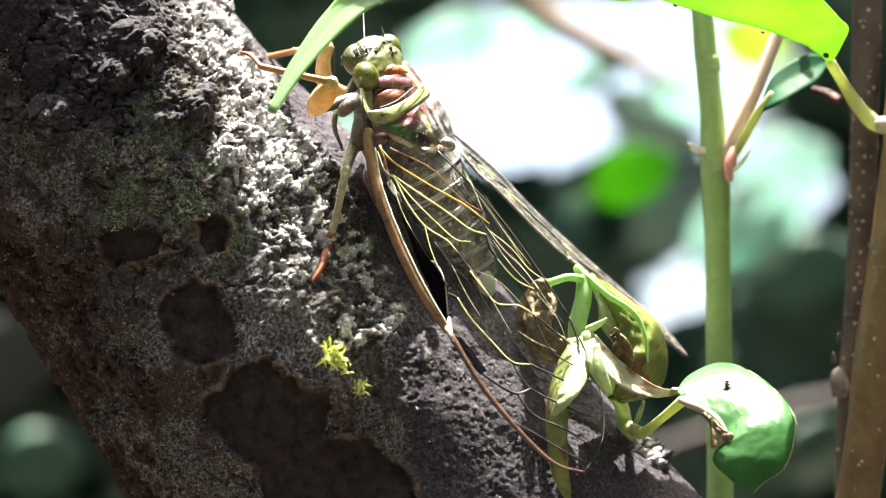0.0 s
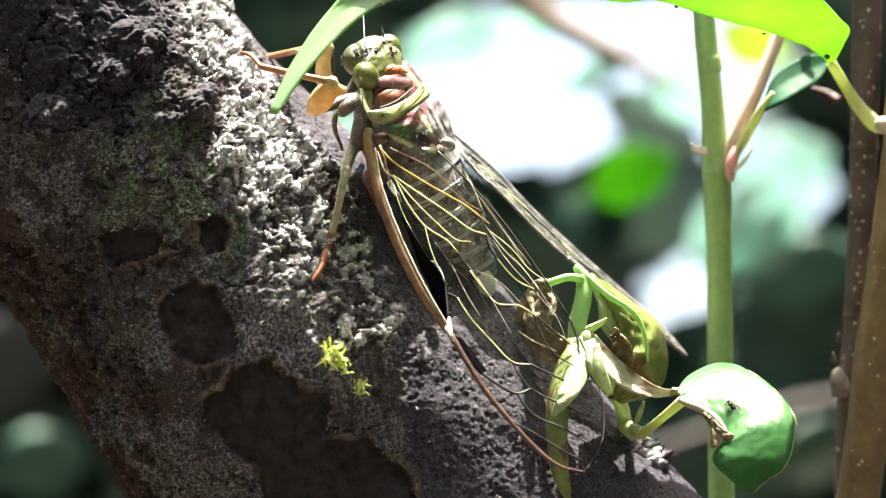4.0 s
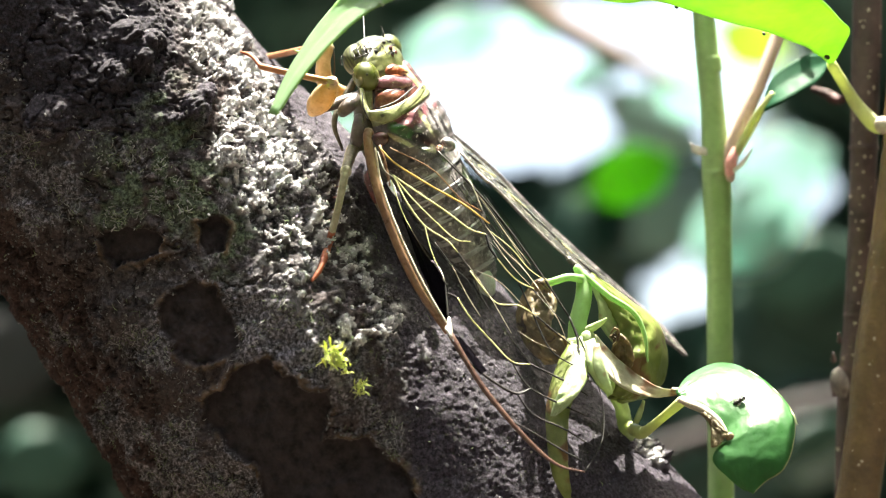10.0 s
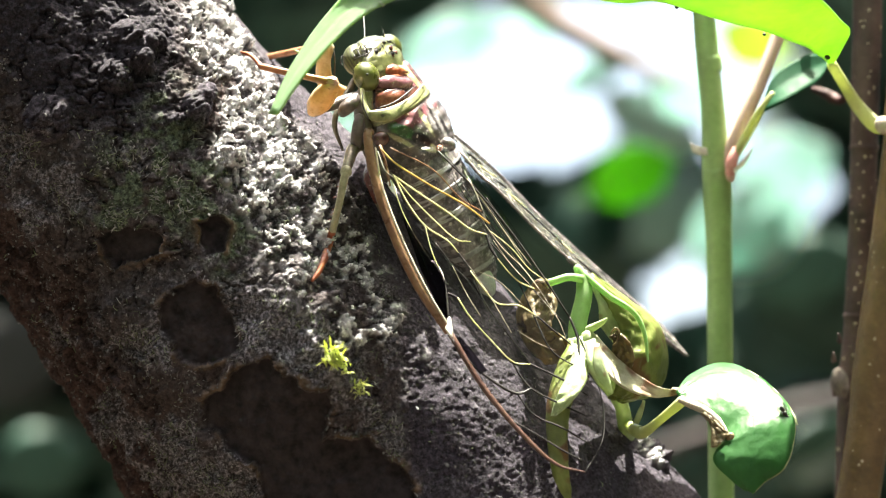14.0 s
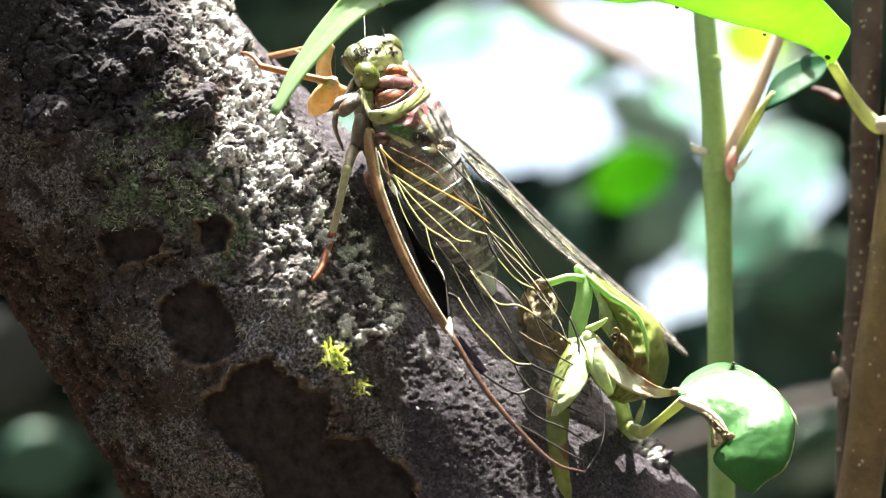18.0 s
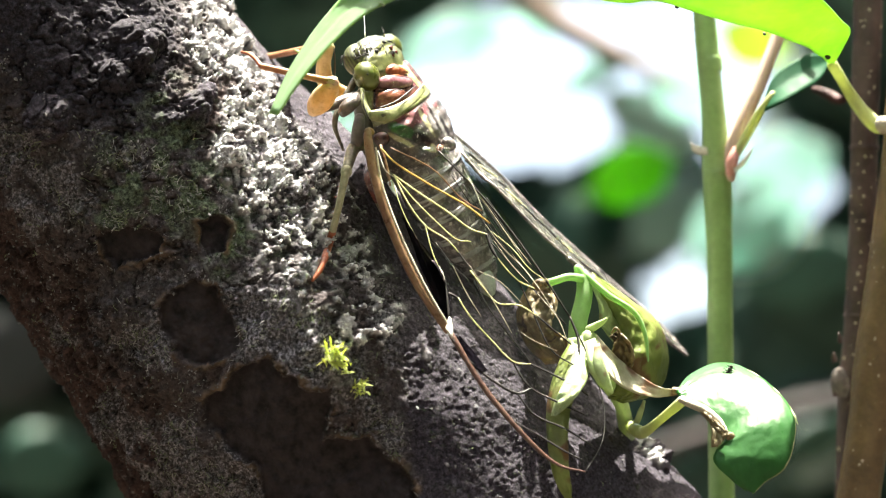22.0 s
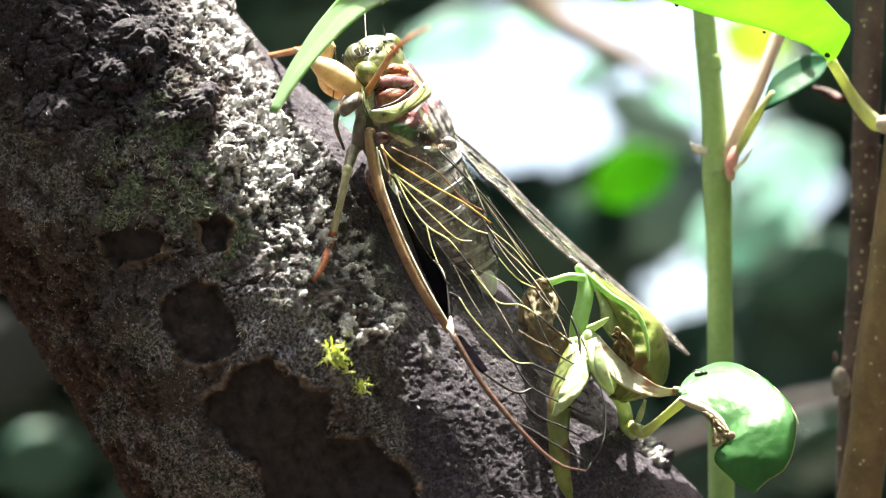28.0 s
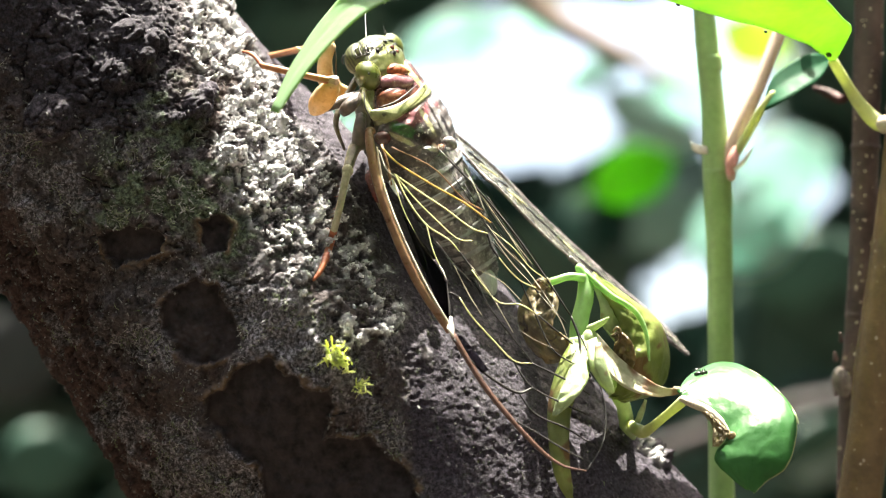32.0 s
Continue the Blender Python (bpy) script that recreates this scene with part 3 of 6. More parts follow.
    faces += [idx[0][::-1].tolist(), idx[-1].tolist()]
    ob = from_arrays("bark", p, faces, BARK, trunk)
    for name, val in (("bare", bare), ("edge", edge), ("lichen", lich), ("moss", moss), ("felt", felt), ("rim", rim), ("under", under), ("painted_shade", painted_shade)):
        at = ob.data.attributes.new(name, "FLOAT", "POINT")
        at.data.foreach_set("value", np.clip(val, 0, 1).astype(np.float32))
    rng = np.random.RandomState(4)
    near = (U > 4.5) & (U < 7.7)
    ico = [(0, 0, 1), (0.9, 0, 0.2), (0.28, 0.85, 0.2), (-0.72, 0.53, 0.2), (-0.72, -0.53, 0.2), (0.28, -0.85, 0.2), (0, 0, -0.6)]
    tri = [(0, 1, 2), (0, 2, 3), (0, 3, 4), (0, 4, 5), (0, 5, 1), (6, 2, 1), (6, 3, 2), (6, 4, 3), (6, 5, 4), (6, 1, 5)]

    def crumbs(name, pick, small, large, power, flatness, material, label):
        verts, faces = [], []
        for k in pick:
            size = small + large * rng.uniform(0, 1) ** power
            turn = Vector(nn[k]).to_track_quat("Z", "Y").to_matrix() @ Euler((rng.uniform(-0.8, 0.8), rng.uniform(-0.8, 0.8), rng.uniform(0, 6))).to_matrix()
            base = len(verts)
            sx, sy, sz = rng.uniform(0.5, 1.7), rng.uniform(0.5, 1.2), rng.uniform(0.4, 1.3) * flatness
            for q in ico:
                verts.append(np.array(turn @ Vector((q[0] * sx * rng.uniform(0.6, 1.3), q[1] * sy * rng.uniform(0.6, 1.3), q[2] * sz)) * size) + p[k] + nn[k] * size * 0.2)
            faces += [tuple(base + i for i in f) for f in tri]
        tagged(from_arrays(name, np.array(verts), faces, material, trunk, False), label, kind="stuff")

    pick = np.flatnonzero(near & (lich > 0.45) & (A > -0.3) & (A < 1.5))
    crumbs("lichen_crust", rng.choice(pick, min(6500, len(pick)), replace=False), 0.04, 0.22, 3.0, 0.7, LICHEN, "pale grey crusty lichen")
    pick = np.flatnonzero(near & (bare < 0.5) & (rng.uniform(0, 1, len(rim)) > np.maximum(0.75 * rim, 0.8 * painted_shade)) & (A > -1.4) & (A < 1.5))
    crumbs("bark_grit", rng.choice(pick, 9000, replace=False), 0.04, 0.2, 2.6, 0.9, GRIT, "flakes of bark and lichen dust")
    # fine moss and lichen threads on the shaded side
    chance = np.where(near & (A > -1.1) & (A < 0.9), (0.12 + 0.9 * felt + 1.2 * moss) * (1 - bare) * (1 - 0.85 * rim) * (1 - lich) * (1 - 0.9 * painted_shade) * step(0.48, 0.6, fractal(p, 0.3, 4, 81)), 0)
    pick = np.flatnonzero(rng.uniform(0, 1, len(chance)) < chance * 0.16)
    pick = rng.choice(pick, min(5000, len(pick)), replace=False)
    for name, material, label, group in (("moss_threads", THREAD_GREEN, "fine dull green moss threads", pick[0::2]), ("lichen_threads", THREAD_GREY, "fine pale grey lichen threads", pick[1::2])):
        verts, faces = [], []
        for k in group:
            o, up = p[k], nn[k]
            way = rng.normal(0, 1, 3)
            way = way - up * way.dot(up)
            way = way / (np.linalg.norm(way) + 1e-9)
            L, t = 0.16 + 0.7 * rng.uniform(0, 1) ** 2.0, rng.uniform(0.016, 0.05)
            across = np.cross(up, way)
            curl = rng.uniform(-0.5, 0.5)
            base = len(verts)
            for f, wide in ((0, 1), (0.4, 1), (0.75, 0.8), (1, 0.2)):
                c = o + way * L * f + across * curl * L * f * f + up * (0.05 + L * 0.5 * math.sin(f * 2.6) * 0.6)
                verts += [c + across * t * wide, c - across * t * wide, c + up * t * wide * 1.4]
            for q in (0, 3, 6):
                for i, j in ((0, 1), (1, 2), (2, 0)):
                    faces.append((base + q + i, base + q + j, base + q + 3 + j, base + q + 3 + i))
        tagged(from_arrays(name, np.array(verts), faces, material, trunk, False), label, kind="stuff")


build_trunk()


def build_moss():
    rnd = random.Random(5)
    for at, size, count in (((-11.35, -15.01, -11.06), 1.8, 110), ((-10.04, -15.21, -12.47), 1.0, 20), ((-8.62, -15.53, -14.4), 1.25, 42)):
        at = on_bark(at, 0.8)
        tuft = thing("moss_tuft", at, "small bright yellow-green tuft of moss on bark", "moss", "moss tufts on the trunk")
        for i in range(count):
            a, lean = rnd.uniform(0, 6.28), rnd.uniform(0.1, 1.0)
            way = Vector((math.cos(a) * lean + 0.15, -0.85, math.sin(a) * lean + 0.25)).normalized()
            o = Vector(at) + Vector((rnd.uniform(-1, 1), 0, rnd.uniform(-1, 1))) * size * 0.5
            o = Vector((o.x, at[1] + 0.1, o.z))
            L = size * rnd.uniform(0.5, 1.1)
            s = way.orthogonal().normalized() * L * 0.075
            tip = o + way * L + Vector((0, 0, -0.12 * L))
            mid = o + way * L * 0.55
            part("frond", sheeted([o - s * 0.4, mid - s, tip - s * 0.05], [o + s * 0.4, mid + s, tip + s * 0.05], 5, 2, 0.03), MOSS, tuft)


build_moss()

# ---- the cicada ----
LONG, DORSAL, SIDE = Vector((0.424, 0.172, -0.867)).normalized(), Vector((0.85, -0.335, 0.349)).normalized(), Vector((-0.24, -0.92, -0.30)).normalized()
HEAD = Vector((-7.08, -4, 20.94))


def body(l, d, s):
    """A place on the insect: mm towards the tail, the back and its camera-side flank."""
    return HEAD + LONG * l + DORSAL * d + SIDE * s


def hull(bm, rings, n=20, seg=40, ridge=0.0, seed=0):
    """A shell lofted along the body: rings of (l, centre d, half height up, half height down, half width)."""
    g = glide(rings, n)
    rows = []
    for i, (l, c, hu, hd, hw) in enumerate(g):
        row = []
        for k in range(seg):
            a = k * 2 * math.pi / seg
            x, y = math.cos(a), math.sin(a)
            r = 1 + ridge * noise.noise(Vector((x * 2.2, y * 2.2, i * 7.0 / n + seed)))
            row.append(bm.verts.new(body(l, c + (hu if y > 0 else hd) * y * r, hw * x * r)))
        rows.append(row)
    for p, q in zip(rows, rows[1:]):
        for k in range(seg):
            bm.faces.new((p[k], p[(k + 1) % seg], q[(k + 1) % seg], q[k]))
    for row in (rows[0], rows[-1]):
        c = bm.verts.new(sum((v.co for v in row), Vector()) / seg)
        for k in range(seg):
            bm.faces.new((row[k], row[(k + 1) % seg], c))
    return bm


def oval(q, centre, half, turn):
    """How far q lies from the middle of a tilted oval, 1 at its edge."""
    c, s = math.cos(radians(turn)), math.sin(radians(turn))
    dx, dz = q.x - centre[0], q.z - centre[1]
    return math.hypot((dx * c + dz * s) / half[0], (dz * c - dx * s) / half[1])


def paint(ob, marks):
    """Markings on a part's shell: name, place and half-size across and up the insect, turn in degrees."""
    inv, at = FRAME.inverted(), root_of(ob).location
    vals = {m[0]: [] for m in marks}
    for v in ob.data.vertices:
        q = inv @ (v.co + at) * 1000
        n1 = noise.noise(q * 1.3) * 0.22 + noise.noise(q * 4) * 0.14
        got = dict.fromkeys(vals, 0.0)
        for k, c, half, turn in marks:
            got[k] = max(got[k], min(1.0, max(0.0, (1.15 - oval(q, c, half, turn) - n1) / 0.25)))
        for k in vals:
            vals[k].append(got[k])
    for k, val in vals.items():
        a = ob.data.attributes.new(k, "FLOAT", "POINT")
        a.data.foreach_set("value", val)


def swell(ob, lobes, high=0.7):
    """Raises rounded lobes on a part's shell, with creases between them."""
    inv, at = FRAME.inverted(), root_of(ob).location
    place = [inv @ (v.co + at) * 1000 for v in ob.data.vertices]
    way = [v.normal.copy() for v in ob.data.vertices]
    rise = []
    for q in place:
        d = min(oval(q, *lobe) for lobe in lobes)
        rise.append(high * math.sqrt(max(0.0, 1 - d * d)) - 0.14 * max(0.0, 1 - abs(d - 1.05) / 0.2))
    for v, w, r in zip(ob.data.vertices, way, rise):
        v.co += w * 0.001 * r
    ob.data.update()


def drape(name, ob, line, radii, material, under):
    """A thin raised line that lies on the camera-side face of a part's shell; line: places across and up."""
    inv, at = FRAME.inverted(), root_of(ob).location
    q = np.array([inv @ (v.co + at) * 1000 for v in ob.data.vertices])
    out = []
    for x, z in glide(line, 9):
        near = q[np.argsort((q[:, 0] - x) ** 2 + (q[:, 2] - z) ** 2)[:14]]
        out.append((x, float(near[:, 1].min()), z))
    return part(name, tubed(out, radii, 14, 6, flat=0.6), material, under)


CICADA_BASE = body(9, -5, 0)
cicada = thing("cicada", CICADA_BASE, "green and brown cicada with clear veined wings clinging to bark", "insect")


def build_cicada():
    hd = part("head", hull(bmesh.new(), [(-2.4, -0.6, 0.5, 0.8, 1.2), (-1.8, -0.4, 1.2, 1.8, 3.0), (-0.6, -0.2, 1.7, 2.2, 4.3), (0.8, 0, 1.9, 2.6, 4.5), (2.2, 0, 2.0, 2.8, 4.4)], 60, 120, 0.10, 2), CHITIN_HEAD, cicada)
    part("face", blob(bmesh.new(), body(-0.7, -1.9, 1.0), (LONG * -1.8, DORSAL * 1.55, SIDE * 2.4)), CLYPEUS, cicada, "bulging green face with dark cross stripes")
    for s, l, d in ((1, 0.85, -0.3), (-1, 0.2, -0.3)):
        e = part("compound_eye", blob(bmesh.new(), body(l, d, 5.3 * s), (SIDE * 1.55, LONG * 1.65, DORSAL * 1.4), 20, 28), EYE_GREEN, cicada, "glossy olive-green eye")
        part("pupil", blob(bmesh.new(), body(l, d, 5.3 * s) + Vector((0.15, -1.54, 0.1)), ((0.13, 0, 0), (0, 0.05, 0), (0, 0, 0.13)), 6, 10), BLACK, e)
        part("antenna", tubed([body(-1.3, 0.3, 3.4 * s), body(-1.9, 0.5, 3.7 * s), body(-2.5, 0.4, 4.1 * s)], [0.14, 0.06, 0.02], 12, 6), BLACK, cicada)
    for l, s in ((-0.3, 0), (0.4, 0.7), (0.4, -0.7)):
        part("ocellus", blob(bmesh.new(), body(l, 1.75, s), (LONG * 0.28, DORSAL * 0.22, SIDE * 0.28), 8, 10), CHITIN_RED, cicada)
    paint(hd, [('pale', (-6.08, 21.67), (0.86, 0.49), 30), ('pale', (-8.81, 22.08), (0.86, 0.37), 20), ('dark', (-5.52, 21.36), (0.55, 0.21), 20), ('dark', (-7.89, 21.77), (0.18, 0.31), 0), ('dark', (-7.22, 21.46), (0.31, 0.28), 0), ('dark', (-8.5, 21.34), (0.49, 0.12), 0), ('dark', (-9.23, 20.85), (1.1, 0.12), 10), ('dark', (-6.79, 22.2), (0.49, 0.1), -30), ('dark', (-6.38, 22.77), (0.55, 0.09), 10), ('dark', (-7.58, 22.56), (0.49, 0.09), -20), ('dark', (-10.74, 21.43), (0.12, 0.79), 12), ('dark', (-10.32, 21.56), (0.12, 0.79), 16), ('dark', (-9.89, 21.69), (0.12, 0.79), 20), ('dark', (-9.47, 21.83), (0.12, 0.79), 24), ('dark', (-9.04, 21.96), (0.12, 0.79), 28)])
    for line in ([(-9.47, 20.64), (-9.71, 21.18), (-9.53, 21.91)], [(-9.95, 20.46), (-10.26, 21.0), (-10.08, 21.73)], [(-10.44, 20.21), (-10.74, 20.76), (-10.56, 21.43)], [(-8.92, 20.82), (-9.17, 21.43), (-8.86, 22.1)], [(-10.93, 19.85), (-11.11, 20.33), (-10.99, 20.94)], [(-10.68, 19.61), (-9.95, 20.21), (-8.98, 20.7), (-8.26, 20.88)], [(-8.26, 22.16), (-8.5, 21.91), (-8.62, 21.55)]):
        drape("dark_line", hd, line, [0.05, 0.1, 0.05], BLACK, cicada)
    rnd = random.Random(31)
    for i in range(15):
        x, z, turn = rnd.uniform(-8.47, -5.36), rnd.uniform(20.9, 22.73), rnd.uniform(0, 3.1)
        dx, dz = math.cos(turn) * 0.24, math.sin(turn) * 0.24
        drape("dark_fleck", hd, [(x - dx, z - dz), (x, z + 0.05), (x + dx, z + dz)], [0.04, rnd.uniform(0.06, 0.13), 0.04], BLACK, cicada)
    for x, z, r in ((-7.8, 21.63, 0.24), (-7.19, 21.32, 0.28), (-5.48, 21.26, 0.32), (-8.41, 21.38, 0.18)):
        drape("dark_spot", hd, [(x - 0.12, z), (x, z), (x + 0.12, z)], [r * 0.6, r, r * 0.6], BLACK, cicada)
    # thorax
    pro = part("pronotum", hull(bmesh.new(), [(1.6, -0.2, 2.0, 3.0, 4.6), (2.4, -0.1, 2.3, 3.2, 5.4), (4.0, 0, 2.5, 3.4, 5.9), (5.6, 0, 2.75, 3.6, 6.2)], 90, 220, 0.03, 7), CHITIN_PRONOTUM, cicada, "shiny red-brown and green grooved pronotum")
    swell(pro, [((-5.46, 19.24), (1.58, 0.55), -6), ((-5.22, 17.91), (1.94, 0.79), 3), ((-5.75, 16.09), (1.87, 1.09), 20)])
    paint(pro, [('lime', (-8.01, 15.84), (0.49, 1.82), 0), ('pale', (-4.04, 19.51), (2.45, 0.31), -48), ('pale', (-6.48, 20.24), (0.98, 0.31), 40), ('orange', (-5.46, 19.24), (1.64, 0.55), -6), ('pink', (-5.22, 17.91), (2.0, 0.73), 3), ('brown', (-5.75, 16.03), (1.94, 1.03), 20), ('dark', (-5.46, 18.64), (1.82, 0.07), -4), ('dark', (-5.68, 16.99), (1.69, 0.08), 4), ('dark', (-7.41, 16.45), (0.12, 1.46), 0), ('dark', (-5.68, 14.82), (1.69, 0.08), 22)])
    part("collar", hull(bmesh.new(), [(5.5, 0, 2.75, 3.3, 6.1), (5.75, 0, 2.9, 3.4, 6.25), (6.1, 0, 2.95, 3.5, 6.3), (6.3, 0, 2.8, 3.4, 6.1)], 9, 48, 0.03, 3), CHITIN_COLLAR, cicada, "pale green collar band")
    part("collar_flange", sheeted([(-2.2, -5.6, 17.94), (-3.4, -8.2, 16.44), (-4.94, -10.2, 15.35), (-6.36, -11.2, 14.82), (-7.91, -11.4, 14.56)], [(-1.96, -5.6, 17.33), (-2.91, -8.2, 15.83), (-4.33, -10.2, 14.51), (-5.52, -11.2, 13.62), (-7.67, -11.4, 13.61)], 24, 6, 0.35, 0.12), CHITIN_COLLAR, cicada, "broad yellow-green hind edge of the pronotum")
    part("side_plate", tubed([(-8.68, -10, 17.05), (-8.54, -10.6, 15.99), (-8.28, -11, 15.07), (-7.8, -11.2, 14.22), (-7.2, -11, 13.75)], [0.3, 0.42, 0.45, 0.5, 0.4], 20, 12, flat=0.6), CHITIN_COLLAR, cicada, "green plate below the eye")
    for line in ([(-8.58, -11, 16.57), (-8.44, -11.6, 15.03), (-7.9, -11.8, 13.82)], [(-6.94, -11.9, 14.9), (-5.04, -11, 15.67), (-2.98, -7.6, 17.57)]):
        part("dark_seam", tubed(line, [0.06, 0.09, 0.06], 12, 6), BLACK, cicada)
    part("fore_trochanter", tubed([(-8.83, -9, 16.69), (-9.54, -11, 15.67), (-10.31, -11.5, 14.92), (-10.8, -11, 14.35)], [0.45, 0.7, 0.75, 0.5], 18, 14), CHITIN_COXA, cicada, "grey-brown fluted leg base")
    part("side_sclerite", tubed([(-8.95, -9, 14.27), (-9.05, -9.5, 13.04), (-9.17, -9.6, 11.83), (-9.43, -9, 10.83)], [0.5, 0.7, 0.75, 0.5], 18, 12), CHITIN_COXA, cicada)
    back = part("mesonotum", hull(bmesh.new(), [(6.2, 0, 2.75, 3.6, 6.1), (7.6, 0, 3.4, 4.4, 6.4), (9.4, 0, 3.75, 4.8, 6.3), (11.2, 0, 3.5, 4.6, 5.9), (12.2, 0, 2.9, 4.4, 5.5)], 70, 160, 0.08, 12), CHITIN_BACK, cicada, "maroon, green and cream patterned back with painted silvery sheen")
    # real markings, and grey ovals that paint the sunlit silvery sheen
    paint(back, [('maroon', (-3.64, 14.14), (1.64, 1.15), 25), ('maroon', (-1.58, 15.29), (0.97, 0.67), 40), ('green', (-4.37, 12.63), (1.58, 0.67), -26), ('pale', (-4.6, 11.67), (1.57, 0.27), -25), ('dark', (-2.31, 11.72), (1.09, 0.79), -30), ('pale', (-1.27, 10.87), (0.67, 0.49), -20), ('pale', (-1.95, 13.83), (1.71, 0.24), -58), ('silver_sheen', (-0.55, 13.82), (2.08, 0.73), -60), ('dark', (-1.1, 14.37), (1.83, 0.15), -62), ('dark', (0.12, 13.39), (1.35, 0.18), -64), ('orange', (-0.43, 10.91), (0.37, 0.3), 0), ('silver_sheen', (0.37, 11.19), (0.79, 0.73), 0), ('silver_sheen', (-2.55, 12.44), (0.61, 0.3), -30)])
    part("wing_hinge", blob(bmesh.new(), (-6.65, -9.2, 11.78), ((0.9, 0, 0.2), (0, 0.8, 0), (-0.2, 0, 0.8)), 12, 16), CHITIN_RED, cicada, "red-brown wing hinge")
    part("cruciform_ridge", blob(bmesh.new(), (0.55, -5.6, 11.33), ((0.8, 0.1, -0.35), (0, 0.55, 0), (0.25, 0, 0.7)), 12, 16), CHITIN_BELLY, cicada, "grey raised cross ridge")
    part("ridge_tip", blob(bmesh.new(), (-0.37, -7.0, 10.91), ((0.35, 0, -0.1), (0, 0.3, 0), (0.1, 0, 0.32)), 8, 12), LEG_RED, cicada, "orange-red tip of the ridge")
    part("underside", hull(bmesh.new(), [(2.6, -2.6, 1.2, 1.4, 3.6), (5, -3.2, 1.6, 1.9, 4.8), (8, -3.6, 1.8, 2.2, 5.6), (11.5, -3.4, 1.8, 2.0, 5.2), (13.5, -2.8, 1.4, 1.4, 4.6)], 16, 32, 0.12, 21), CHITIN_PALE, cicada, "pale hairy underside")
    # abdomen, ring by ring
    prof = glide([(11.8, -0.5, 3.5, 3.6, 5.6), (15, -0.5, 3.5, 3.6, 5.9), (19, -0.4, 3.2, 3.3, 5.4), (23, -0.2, 2.6, 2.6, 4.2), (26.2, 0, 1.7, 1.7, 2.6), (28.2, 0.1, 0.7, 0.8, 1.0)], 57)
    for i in range(8):
        ring = prof[i * 7:i * 7 + 9].copy()
        grow = np.linspace(0.985, 1.02, len(ring))
        ring[:, 2:] *= grow[:, None]
        seg = part("abdomen_ring", hull(bmesh.new(), ring, 9, 40, 0.05, i), CHITIN_BELLY, cicada)
        rear = ring[6:9].copy()
        rear[:, 2:] *= 1.012
        part("pale_margin", hull(bmesh.new(), rear, 5, 40, 0.05, i), CHITIN_BAND, seg)
    part("abdomen_tip", blob(bmesh.new(), body(27.0, 0.2, 1.4), (LONG * 2.2, DORSAL * 1.15, SIDE * 1.2), 10, 14), WAX, cicada, "bluish-white waxy tip")
    part("rostrum", tubed([body(1.2, -3.2, 1.2), (-11.7, -7, 13.95), (-10.96, -4, 10.78)], [0.45, 0.32, 0.16], 16, 8), CHITIN_GREY, cicada, "thin brown sucking beak")
    # legs that hold still
    far = part("far_femur", tubed([(-10.67, -2, 16.82), (-12.64, -5, 17.86), (-12.96, -6, 20.12), (-12.23, -6, 22.08)], [0.9, 0.95, 0.8, 0.55], 18, 12, flat=0.8), LEG_YELLOW, cicada, "amber fore thigh")
    part("far_tibia", tubed([(-12.23, -6, 22.14), (-15.09, -3, 21.89), (-19.72, 5, 21.63)], [0.42, 0.36, 0.34], 18, 10), LEG_ORANGE, cicada, "orange hairy shin")
    part("far_femur_stripe", tubed([(-11.82, -6.9, 21.76), (-11.7, -7, 19.86), (-11.84, -6.6, 17.76), (-12.11, -6, 15.96)], [0.07, 0.12, 0.12, 0.07], 16, 6, flat=0.5), LEG_DARK, far, "dark streak")
    part("far_knee", blob(bmesh.new(), (-12.65, -6.2, 22.24), ((0.45, 0, 0.1), (0, 0.45, 0), (0, 0, 0.4)), 8, 12), LEG_DARK, far)
    part("far_foot", tubed([(-19.72, 5, 21.63), (-21.25, 5, 21.82)], [0.28, 0.16], 8, 8), LEG_RED, cicada)
    mid = part("mid_femur", tubed([body(7.6, -4.2, 4.2), (-9.56, -9, 10.83), (-10.27, -12.5, 8.3)], [0.75, 0.7, 0.5], 14, 12), CHITIN_GREY, cicada)
    part("knee", blob(bmesh.new(), (-10.26, -12.6, 8.17), ((0.62, 0, 0), (0, 0.6, 0), (0, 0, 0.7)), 8, 12), LEG_GREY, cicada)
    part("mid_tibia", tubed([(-10.31, -12.8, 8.05), (-10.96, -13, 4.83), (-11.72, -12, 1.85)], [0.45, 0.38, 0.38], 14, 10), LEG_GREY, cicada, "pale hairy shin")
    part("mid_ankle", tubed([(-11.66, -12, 2.15), (-12.13, -11, 0.54), on_bark((-12.59, -12.62, -1.25), 0.5)], [0.4, 0.42, 0.4], 12, 10), LEG_RED, cicada, "reddish lower shin")
    part("mid_foot", tubed([on_bark((-12.53, -12.5, -1.01), 0.5), on_bark((-13.04, -13.09, -2.32), 0.45), on_bark((-13.74, -13.42, -3.33), 0.2)], [0.32, 0.34, 0.18], 10, 8), LEG_RED, cicada)
    rnd = random.Random(2)
    for i in range(16):
        f = i / 15
        o = Vector((-10.37, -12.8, 7.81)) * (1 - f) + Vector((-12.55, -11, -0.66)) * f
        w = Vector((rnd.choice((-1, 1)) * rnd.uniform(0.5, 0.9), rnd.uniform(-0.6, 0), rnd.uniform(-0.5, -0.1)))
        part("bristle", tubed([o, o + w * 0.85], [0.035, 0.012], 3, 4), LEG_RED, cicada)
    for i in range(16):
        f = i / 15
        o = Vector((-13.13, -5, 22.03)) * (1 - f) + Vector((-19.43, 4.5, 21.59)) * f
        w = Vector((rnd.uniform(-0.5, 0.1), rnd.uniform(-0.4, 0.2), rnd.choice((-1, 1)) * rnd.uniform(0.4, 0.7)))
